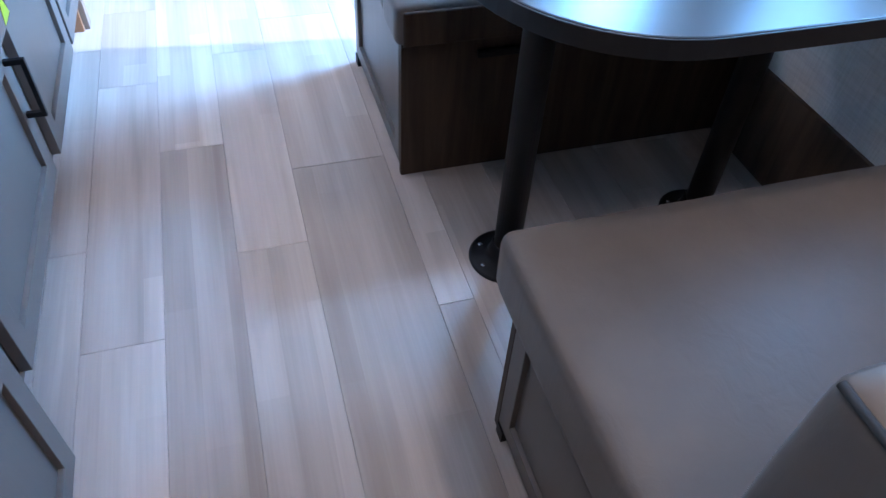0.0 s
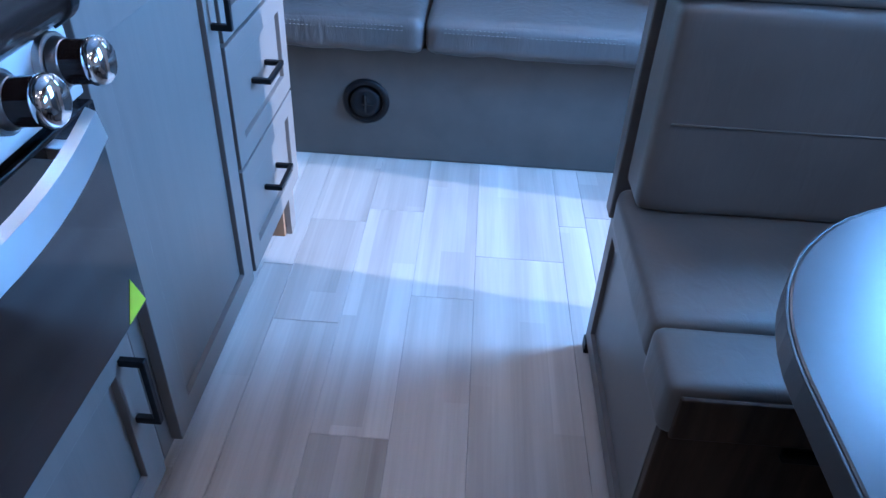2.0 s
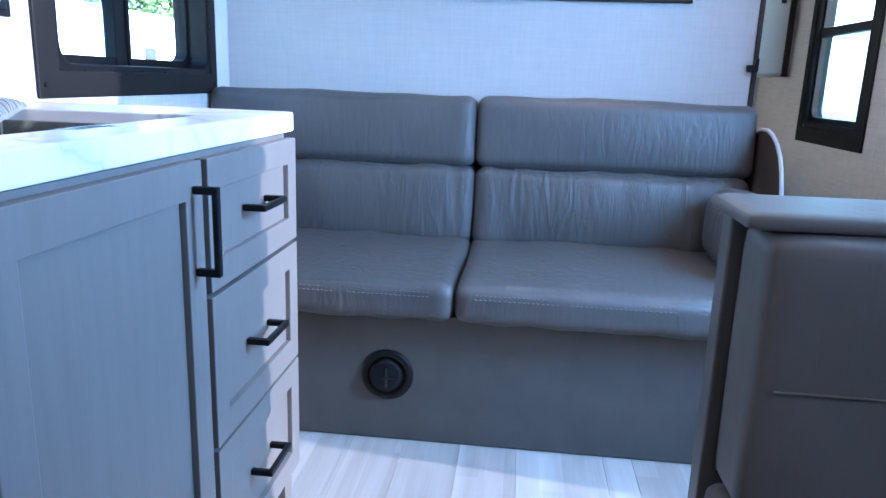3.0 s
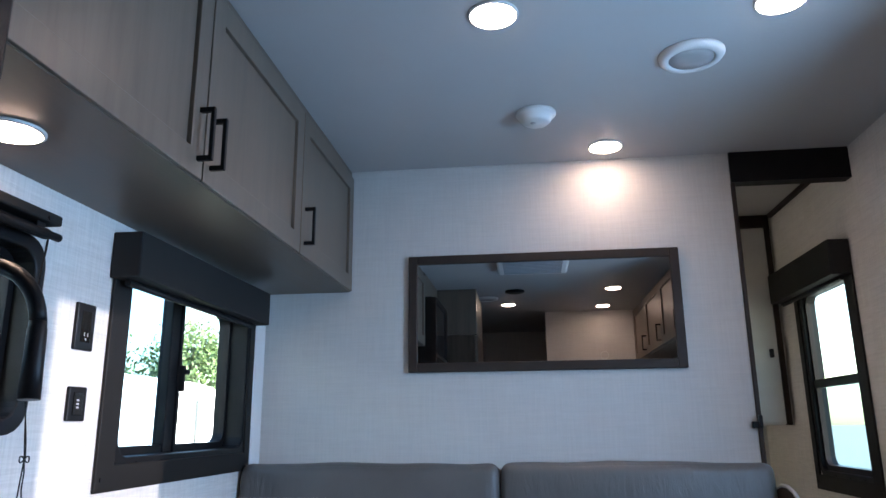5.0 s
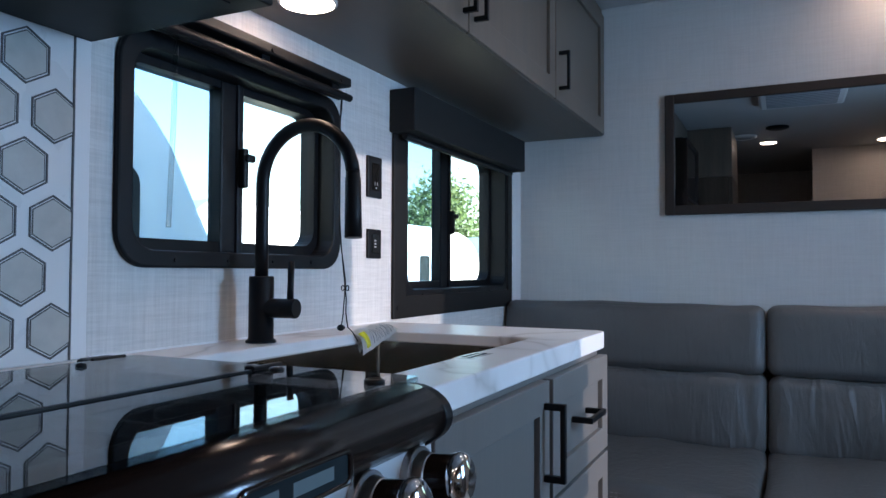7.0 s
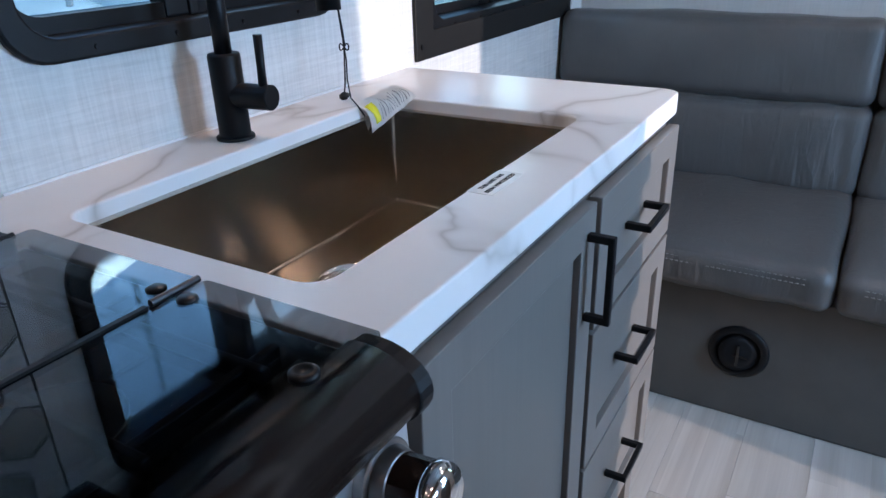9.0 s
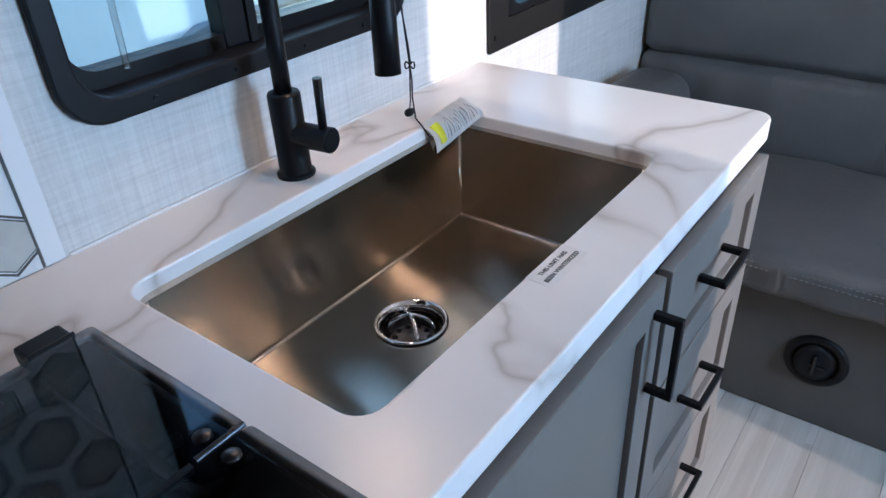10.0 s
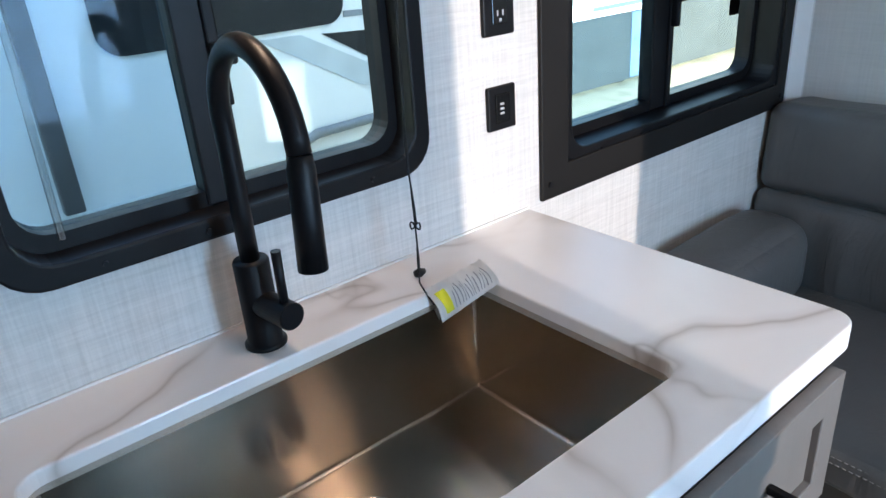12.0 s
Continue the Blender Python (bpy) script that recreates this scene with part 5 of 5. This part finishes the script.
floor_vent()


def wall_mirror():
    x0, x1, z0, z1, w = -0.166, 0.851, 1.255, 1.700, 0.034
    m = thing("wall_mirror", (0.34, FY, z0), "wide wall mirror in a dark brown frame", "mirror")
    for name, a in (("frame_side", (x0, z0, x0 + w, z1)), ("frame_side", (x1 - w, z0, x1, z1)), ("frame_rail", (x0 + w, z0, x1 - w, z0 + w)), ("frame_rail", (x0 + w, z1 - w, x1 - w, z1))):
        part(name, B(a[0], FY - 0.020, a[1], a[2], FY - 0.0005, a[3], r=0.003), M["dark_trim"], m)
    part("glass", B(x0 + w - 0.004, FY - 0.012, z0 + w - 0.004, x1 - w + 0.004, FY - 0.006, z1 - w + 0.004), M["mirror"], m)


wall_mirror()


def ceiling_bits():
    d = thing("smoke_detector", (0.338, 3.253, CZ), "small white round ceiling smoke detector", "detector")
    bm = bmesh.new()
    lathe(bm, (0.338, 3.253, CZ), [(0.066, 0.0), (0.066, -0.009), (0.062, -0.013), (0.052, -0.015), (0.048, -0.031), (0.040, -0.038), (0.0, -0.040)], 30)
    part("housing", bm, M["plastic_white"], d)
    bm = bmesh.new()
    lathe(bm, (0.328, 3.243, CZ - 0.0385), [(0.010, 0.0), (0.010, -0.002), (0.0, -0.003)], 16)
    part("button", bm, M["grille"], d)
    for at, label in (((0.770, 2.928, CZ), "round white ceiling speaker with grey grille"), ((-0.04, 0.66, CZ), "round white ceiling speaker with grey grille")):
        s = thing("ceiling_speaker", at, label, "speaker")
        bm = bmesh.new()
        lathe(bm, at, [(0.090, 0.0), (0.090, -0.005), (0.082, -0.014), (0.066, -0.018), (0.062, -0.012), (0.062, 0.0)], 40)
        part("ring", bm, M["plastic_white"], s)
        bm = bmesh.new()
        lathe(bm, at, [(0.063, -0.006), (0.063, -0.012), (0.03, -0.015), (0.0, -0.016)], 32)
        part("grille", bm, M["grille"], s)
    a = thing("air_conditioner_vent", (0.33, 1.93, CZ), "white slotted ceiling air conditioner cover", "vent")
    part("cover", B(0.10, 1.72, CZ - 0.035, 0.55, 2.14, CZ, r=0.015), M["plastic_white"], a)
    for k in range(9):
        part("slat", B(0.14, 1.762 + 0.042 * k, CZ - 0.038, 0.51, 1.786 + 0.042 * k, CZ - 0.034), M["rv_grey"], a)
    v = thing("roof_vent", (0.19, 0.96, CZ), "round black ceiling vent", "vent")
    bm = bmesh.new()
    lathe(bm, (0.19, 0.96, CZ), [(0.075, 0.0), (0.075, -0.012), (0.05, -0.02), (0.0, -0.02)], 32)
    part("cover", bm, M["black_plastic"], v)


ceiling_bits()


def bedroom():
    c = thing("wall_cabinet", (1.2, 4.8, 1.05), "pale grey bedroom wall cabinet with dark edge trim", "cabinet")
    part("body", B(0.60, 4.62, 1.05, EX - 0.005, BED - 0.005, 2.0), M["pale"], c)
    d = part("door", B(0.95, 4.600, 1.06, 1.455, 4.619, 1.99, r=0.002), M["pale"], c)
    part("latch", B(1.415, 4.588, 1.36, 1.433, 4.601, 1.40, r=0.002), M["black_plastic"], d)
    for z in (1.18, 1.85):
        part("hinge", B(0.955, 4.592, z, 0.985, 4.601, z + 0.05, r=0.002), M["black"], d)
    part("edge_trim", B(1.458, 4.598, 1.05, 1.482, 4.619, 2.06), M["dark_trim"], c)
    part("top_trim", B(0.60, 4.598, 2.0, EX - 0.02, 4.64, 2.06), M["dark_trim"], c)
    b = thing("bed", (0.3, 4.5, 0), "low bed with a grey mattress", "bed")
    part("platform", B(-0.7, 3.95, 0.0, 0.95, 5.0, 0.45), M["brown"], b)
    part("mattress", cush(-0.69, 3.95, 0.45, 0.94, 4.99, 0.65, r=0.05), M["bench"], b)
    s = thing("wall_catch", (1.062, FY, 1.045), "small black catch on the partition edge", "catch")
    bm = bmesh.new()
    box(bm, 1.046, FY - 0.026, 1.043, 1.082, FY - 0.008, 1.066, r=0.004)
    box(bm, 1.066, FY - 0.040, 1.046, 1.078, FY - 0.02, 1.088, r=0.003)
    part("catch_body", bm, M["black_plastic"], s)
    t = thing("window_trim_rail", (EX, 4.1, 2.04), "dark ceiling trim along the bedroom wall", "trim", kind="structure")
    part("rail", B(EX - 0.02, FY + 0.05, CZ - 0.02, EX - 0.001, 4.6, CZ - 0.001), M["dark_trim"], t)


bedroom()


# ---- dinette ----
BX = 0.612


def bench_far():
    b = thing("dinette_bench", (1.05, 1.9, 0), "taupe leather dinette bench with padded back on a wood box", "bench", "dinette benches")
    part("box", B(BX + 0.019, 1.660, 0.0, EX - 0.004, 2.165, 0.372), M["brown"], b)
    f = part("front_board", B(BX + 0.001, 1.642, 0.0, EX - 0.004, 1.659, 0.370, r=0.002), M["brown"], b, "dark brown wooden front board")
    part("handle", B(0.785, 1.628, 0.312, 0.890, 1.643, 0.330, r=0.004), M["black"], f, "flat black finger pull")
    shaker(b, "end_panel", BX, 1.660, 0.03, 2.178, 0.371, M["greige"], dirx=-1, stile=0.042)
    part("foot", B(BX - 0.003, 2.150, 0.0, BX + 0.016, 2.180, 0.030), M["black_plastic"], b)
    part("seat_cushion", cush(BX - 0.016, 1.735, 0.374, EX - 0.01, 2.11, 0.465, r=0.022, puff=(0, 0, 0.006), fold=0.003, cuts=14), M["bench"], b)
    part("seat_flap", cush(BX - 0.018, 1.612, 0.368, EX - 0.01, 1.739, 0.462, r=0.018, puff=(0, 0.0, 0.004), fold=0.002, cuts=14), M["bench"], b)
    # brown strip paints the table's shade onto the flap's front
    part("flap_front_shade", B(BX - 0.002, 1.606, 0.372, EX - 0.012, 1.616, 0.449, r=0.004), M["brown"], b, "dark brown strip that paints shade on the seat front")
    part("back_board", B(BX - 0.014, 2.140, 0.372, EX - 0.004, 2.182, 0.827, r=0.003), M["greige"], b, "greige wood backrest board")
    # dark strip stands for the shaded gap between board and cushion
    part("back_gap_shade", B(BX + 0.004, 2.122, 0.465, EX - 0.004, 2.140, 0.824), M["dark_trim"], b)
    part("back_cushion", cush(BX - 0.004, 2.012, 0.468, EX - 0.01, 2.124, 0.824, r=0.020, puff=(0, 0.005, 0.003), fold=0.004, cuts=18), M["bench"], b)
    bm = bmesh.new()
    tube(bm, [(BX + 0.02, 2.007, 0.640), (EX - 0.05, 2.004, 0.640)], 0.0016, 6)
    part("seam_piping", bm, M["thread"], b)
    part("top_cap", cush(BX - 0.028, 2.030, 0.8255, EX - 0.004, 2.203, 0.847, r=0.0100, puff=(0, 0, 0.002), cuts=12), M["bench"], b)


bench_far()


def bench_near():
    b = thing("dinette_bench", (1.05, 0.6, 0), "taupe leather dinette bench with back cushion on a wood box", "bench", "dinette benches")
    part("box", B(BX + 0.019, 0.25, 0.0, EX - 0.004, 0.918, 0.345), M["brown"], b)
    part("front_board", B(BX + 0.001, 0.919, 0.0, EX - 0.004, 0.936, 0.345, r=0.002), M["brown"], b, "dark brown wooden front board")
    shaker(b, "end_panel", BX, 0.25, 0.03, 0.917, 0.344, M["greige"], dirx=-1, stile=0.042)
    part("foot", B(BX - 0.003, 0.89, 0.0, BX + 0.016, 0.915, 0.030), M["black_plastic"], b)
    part("seat_cushion", cush(BX - 0.026, 0.30, 0.347, EX - 0.01, 0.975, 0.462, r=0.022, puff=(0, 0, 0.006), fold=0.003, cuts=14), M["bench"], b)
    part("back_board", B(BX + 0.05, 0.20, 0.345, EX - 0.004, 0.24, 0.80, r=0.003), M["greige"], b)
    part("back_cushion", cush(BX - 0.006, 0.245, 0.466, EX - 0.01, 0.500, 0.790, r=0.022, puff=(0.004, 0.010, 0.006), fold=0.004, cuts=16), M["bench"], b)
    bm = bmesh.new()
    tube(bm, [(BX - 0.004, 0.49, 0.782), (BX - 0.004, 0.26, 0.782)], 0.0035, 8)
    part("piping", bm, M["seam"], b)
    for k, z in enumerate((0.62, 0.54)):
        bm = bmesh.new()
        tube(bm, [(BX - 0.0085, 0.475, z), (BX - 0.0085, 0.27, z)], 0.0012, 6)
        part("stitching", bm, M["thread"], b)


bench_near()


def table():
    t = thing("dinette_table", (1.0, 1.31, 0), "dark laminate dinette table with rounded end on two posts", "table")
    out = rrect(0.585, 0.948, EX - 0.004, 1.652, [0.25, 0.0, 0.0, 0.29], seg=16)
    bm = bmesh.new()
    slab(bm, out, "z", 0.712, 0.740, bev=0.003)
    top = part("tabletop", bm, M["table"], t, "dark charcoal laminate table top")
    bm = bmesh.new()
    slab(bm, rrect(0.5825, 0.9455, EX - 0.0045, 1.6545, [0.252, 0.0, 0.0, 0.292], seg=16), "z", 0.711, 0.7385, [rrect(0.5855, 0.9485, EX - 0.0075, 1.6515, [0.249, 0.0, 0.0, 0.289], seg=16)], bev=0.001)
    part("edge_bead", bm, M["bead"], top)
    for lx, ly in ((0.772, 1.318), (1.262, 1.345)):
        bm = bmesh.new()
        lathe(bm, (lx, ly, 0.0), [(0.0295, 0.02), (0.0295, 0.69), (0.033, 0.700), (0.033, 0.712), (0.0, 0.712)], 26)
        leg = part("leg", bm, M["black"], t, "black tubular table leg")
        bm = bmesh.new()
        lathe(bm, (lx, ly, 0.0), [(0.082, 0.0), (0.082, 0.004), (0.076, 0.007), (0.046, 0.009), (0.040, 0.024), (0.034, 0.045), (0.0305, 0.048)], 36)
        fl = part("floor_flange", bm, M["black"], leg)
        for k in range(6):
            a = 2 * math.pi * k / 6 + 0.3
            bm = bmesh.new()
            lathe(bm, (lx + 0.062 * math.cos(a), ly + 0.062 * math.sin(a), 0.0078), [(0.006, 0.0), (0.005, 0.002), (0.0, 0.003)], 10)
            part("screw", bm, M["chrome"], leg)
        bm = bmesh.new()
        lathe(bm, (lx, ly, 0.712), [(0.075, 0.0), (0.075, -0.006), (0.036, -0.012), (0.036, -0.03), (0.031, -0.03)], 30)
        cyl(bm, (lx - 0.036, ly, 0.69), (lx - 0.042, ly, 0.69), 0.006, seg=10)
        part("top_flange", bm, M["black"], leg)
    p = thing("leaflet", (0.98, 1.26, 0.741), "white folded paper leaflet lying on the table", "leaflet")
    m = pose(0.985, 1.262, 0.7405, 0, 0, -8)
    bm = bmesh.new()
    slab(bm, rrect(-0.14, -0.105, 0.14, 0.105, 0.02), "z", 0.0, 0.002)
    bmesh.ops.transform(bm, matrix=m, verts=bm.verts[:])
    part("sheet", bm, M["paper"], p)
    for k in range(9):
        bm = bmesh.new()
        box(bm, -0.12, -0.09 + k * 0.012, 0.0021, -0.02 - 0.02 * (k % 3), -0.086 + k * 0.012, 0.0024)
        bmesh.ops.transform(bm, matrix=m, verts=bm.verts[:])
        part("print_line", bm, M["grey_ink"], p)
    bm = bmesh.new()
    box(bm, 0.0, 0.02, 0.0021, 0.11, 0.085, 0.0024)
    bmesh.ops.transform(bm, matrix=m, verts=bm.verts[:])
    part("printed_picture", bm, M["grey_ink"], p)


table()


def dinette_cabinets():
    for i, (y0, y1) in enumerate(((-0.14, 0.53), (0.53, 1.20), (1.20, 1.87))):
        c = thing("wall_cabinet", (1.36, (y0 + y1) / 2, 1.60), "grey-brown wood overhead cabinet above the dinette", "cabinet", "overhead cabinets above the dinette")
        part("body", B(1.240, y0, 1.60, EX - 0.001, y1, CZ - 0.001), M["upper"], c)
        d = shaker(c, "door", 1.220, y0 + 0.003, 1.605, y1 - 0.003, 2.05, M["upper"], dirx=-1, stile=0.058)
        pull(d, (1.220, y1 - 0.04, 1.64), (1.220, y1 - 0.04, 1.75), (-0.03, 0, 0))
    w = thing("bunk", (0.1, -1.2, 0), "dark bunk bed in the rear of the trailer", "bed")
    part("platform", B(WX + 0.01, REAR + 0.01, 0.0, EX - 0.01, -0.75, 0.45), M["brown"], w)
    part("upper_platform", B(WX + 0.01, REAR + 0.01, 1.15, EX - 0.01, -0.75, 1.25), M["brown"], w)
    part("mattress", cush(WX + 0.02, REAR + 0.02, 0.45, EX - 0.02, -0.76, 0.60, r=0.04), M["bench"], w)
    part("upper_mattress", cush(WX + 0.02, REAR + 0.02, 1.25, EX - 0.02, -0.76, 1.36, r=0.04), M["bench"], w)
    s = thing("wall_sign", (0.95, -0.148, 1.62), "small round pale emblem on the rear partition", "sign")
    bm = bmesh.new()
    tube(bm, [(0.95 + 0.035 * math.cos(a), -0.147, 1.66 + 0.035 * math.sin(a)) for a in np.linspace(0, 2 * math.pi, 24)[:-1]], 0.003, 6, closed=True)
    part("ring", bm, M["plastic_white"], s)


dinette_cabinets()


# ---- outside ----
def trailer(name, at, turn, label, length=8.0, detail=True, tall=1.0):
    """A white travel trailer; its long side lies along y at x = 0 (towards +x), its nose at the +y end."""
    t = thing(name, at, label, "trailer")
    t.rotation_euler = (0, 0, radians(turn))
    t.scale = (1, 1, tall)
    ORIGIN[t.name] = Vector((0, 0, 0))
    nose = [(0.0, 0.55), (0.19, 0.85), (0.25, 1.2), (0.20, 1.55), (0.085, 1.83), (-0.075, 2.10), (-0.187, 2.29), (-0.28, 2.395), (-0.39, 2.50), (-0.49, 2.56), (-0.72, 2.66), (-1.1, 2.75), (-1.9, 2.80)]
    out = [(-length, 0.55)] + nose + [(-length + 0.25, 2.80), (-length, 2.6)]
    bm = bmesh.new()
    slab(bm, out, "x", -2.4, 0.0, bev=0.03)
    part("body", bm, M["rv_white"], t)
    part("skirt", B(-2.39, -length + 0.02, 0.42, -0.005, 0.02, 0.56), M["rv_grey"], t)
    def panel(nm, y0, z0, y1, z1, r, mt, d=0.012):
        bm = bmesh.new()
        slab(bm, rrect(y0, z0, y1, z1, r), "x", -0.005, d)
        return part(nm, bm, mt, t)
    if detail:
        panel("side_window", -1.42, 1.66, -0.40, 2.15, 0.09, M["rv_dark"])
    if detail:
        panel("side_window", -4.3, 1.60, -3.3, 2.15, 0.09, M["rv_dark"])
        panel("side_window", -6.9, 1.60, -6.2, 2.15, 0.09, M["rv_dark"])
    panel("door", -2.95, 0.62, -2.25, 2.45, 0.06, M["shell"])
    panel("door_window", -2.78, 1.65, -2.42, 2.2, 0.05, M["rv_dark"], 0.02)
    for outline, mt in (([(-0.82, 1.640), (-0.62, 1.635), (-0.20, 1.42), (0.10, 1.26), (0.06, 1.20), (-0.22, 1.335), (-0.35, 1.38)], "rv_pale"),
                        ([(-0.52, 1.625), (-0.26, 1.61), (-0.18, 1.54), (0.12, 1.33), (0.06, 1.30), (-0.21, 1.447)], "rv_dark"),
                        ([(-0.40, 1.705), (0.05, 1.685), (0.05, 1.665), (-0.40, 1.678)], "rv_grey")):
        bm = bmesh.new()
        slab(bm, outline, "x", -0.002, 0.006)
        part("stripe", bm, M[mt], t)
    if tall == 1.0:
        panel("lower_band", -length + 0.1, 0.60, 0.02, 1.14, 0.02, M["rv_band"], 0.005)
    else:
        # slate band with this side's shade put into its tone
        panel("lower_band", -length + 0.02, 0.06, 0.0, 1.02, 0.02, M["rv_slate_shaded"], 0.012)
        panel("lower_panel", -5.25, 0.08, -4.75, 1.0, 0.02, M["rv_blue"], 0.02)
    panel("stripe", -6.0, 1.10, -3.2, 1.16, 0.02, M["rv_blue"], 0.006)
    bm = bmesh.new()
    tube(bm, [(0.02, -0.71, 0.66), (0.02, -0.71, 1.13), (0.02, -0.68, 1.19), (0.02, -0.62, 1.215), (0.02, -0.2, 1.225), (0.02, 0.15, 1.23)], 0.022, 8)
    part("grab_rail", bm, M["rv_grey"], t)
    part("vertical_trim", B(-0.004, -1.675, 1.155, 0.045, -1.605, 2.45, r=0.006), M["rv_arm"], t)
    for wy in (-4.4, -5.3):
        bm = bmesh.new()
        lathe(bm, (-0.30, wy, 0.33), [(0.20, 0.0), (0.33, 0.01), (0.33, 0.21), (0.20, 0.22)], 26, axis="x")
        wh = part("wheel", bm, M["tyre"], t)
        bm = bmesh.new()
        lathe(bm, (-0.10, wy, 0.33), [(0.20, 0.0), (0.19, 0.02), (0.05, 0.04), (0.0, 0.04)], 22, axis="x")
        part("rim", bm, M["steel"], wh)
    for yy in (-0.6, -7.4):
        part("jack", B(-0.5, yy, 0.0, -0.4, yy + 0.1, 0.45), M["rv_grey"], t)
    return t


trailer("travel_trailer", (-2.6, 3.85, -0.60), 0, "white travel trailer parked close by with dark windows and grey stripes")
trailer("travel_trailer", (-11.0, 27.0, -0.60), 60, "white travel trailer parked in the far row", detail=False)
trailer("travel_trailer", (-19.0, 23.0, -0.60), 75, "white travel trailer parked in the far row", detail=False)
trailer("travel_trailer", (-5.5, 14.7, -0.60), 0, "low white travel trailer, slate lower side darkened as in shade", detail=False, tall=0.87)
trailer("travel_trailer", (18.0, 12.0, -0.60), 160, "white travel trailer parked beyond the bedroom window")


def tree(at, height, spread, seed, label):
    rnd = random.Random(seed)
    t = thing("tree", at, label, "tree", "trees behind the lot")
    ORIGIN[t.name] = Vector((0, 0, 0))
    bm = bmesh.new()
    tube(bm, [(0, 0, 0), (0.1, 0.05, height * 0.3), (0.0, 0.15, height * 0.62), (0.1, 0.1, height * 0.85)], [0.30, 0.22, 0.13, 0.05], 9)
    tips = []
    for k in range(9):
        a, z = k * 2.4, height * (0.32 + 0.055 * k)
        ln = spread * (0.95 - 0.06 * k)
        tip = (math.cos(a) * ln, math.sin(a) * ln, z + ln * 0.55)
        tube(bm, [(0.05, 0.1, z), (math.cos(a) * ln * 0.5, math.sin(a) * ln * 0.5, z + ln * 0.2), tip], [0.09, 0.06, 0.02], 6)
        tips.append(Vector(tip))
    part("trunk", bm, M["bark"], t)
    tips.append(Vector((0, 0, height * 0.93)))
    bm = bmesh.new()
    for k in range(4600):
        c = rnd.choice(tips)
        p = c + Vector((rnd.gauss(0, 1), rnd.gauss(0, 1), rnd.gauss(0, 0.8))) * spread * 0.26
        u = Vector((rnd.uniform(-1, 1), rnd.uniform(-1, 1), rnd.uniform(-1, 1))).normalized()
        w = u.orthogonal().normalized()
        s = rnd.uniform(0.08, 0.18)
        bm.faces.new([bm.verts.new(p + u * s), bm.verts.new(p + w * s * 0.5), bm.verts.new(p - u * s), bm.verts.new(p - w * s * 0.5)])
    part("crown", bm, M["leaf"], t)


for k, (tx, ty, h) in enumerate(((-18, 38, 7.0), (-23, 36, 6.2), (-13.5, 42, 6.6), (-9, 44, 7.6), (26, 22, 6.5), (22, 27, 7.2))):
    tree((tx, ty, -0.62), h, 2.3, 40 + k, "leafy green tree at the edge of the lot")


# ---- floor planks ----
def planks():
    fl = bpy.data.objects["floor"]
    rnd = random.Random(5)
    edges = [-0.735, -0.575, -0.420, -0.188, -0.110, 0.046, 0.202, 0.356, 0.589, 0.667, 0.822, 0.977, 1.132, 1.365, 1.443, 1.50]
    ends = {3: [1.55], 4: [1.27, 2.190, 2.615], 5: [1.868], 6: [1.47, 2.308], 7: [1.728], 8: [1.22, 2.66]}
    for k, (x0, x1) in enumerate(zip(edges, edges[1:])):
        known = list(ends.get(k, [rnd.uniform(0.3, 2.0)]))
        cuts = list(known)
        y = min(known)
        while y > REAR + 0.3:
            y -= rnd.uniform(0.75, 1.2)
            cuts.append(y)
        y = max(known)
        while y < BED - 0.3:
            y += rnd.uniform(0.75, 1.2)
            cuts.append(y)
        ys = sorted({REAR, BED, *(round(c, 3) for c in cuts if REAR + 0.12 < c < BED - 0.12)})
        for a, b in zip(ys, ys[1:]):
            g = 0.0005
            bm = bmesh.new()
            box(bm, x0 + g, a + g, -0.0035, x1 - g, b - g, 0.0, r=0.0006, seg=1)
            ob = new("plank", mesh_of(bm, "plank", M["plank"]))
            ob.parent = fl


planks()
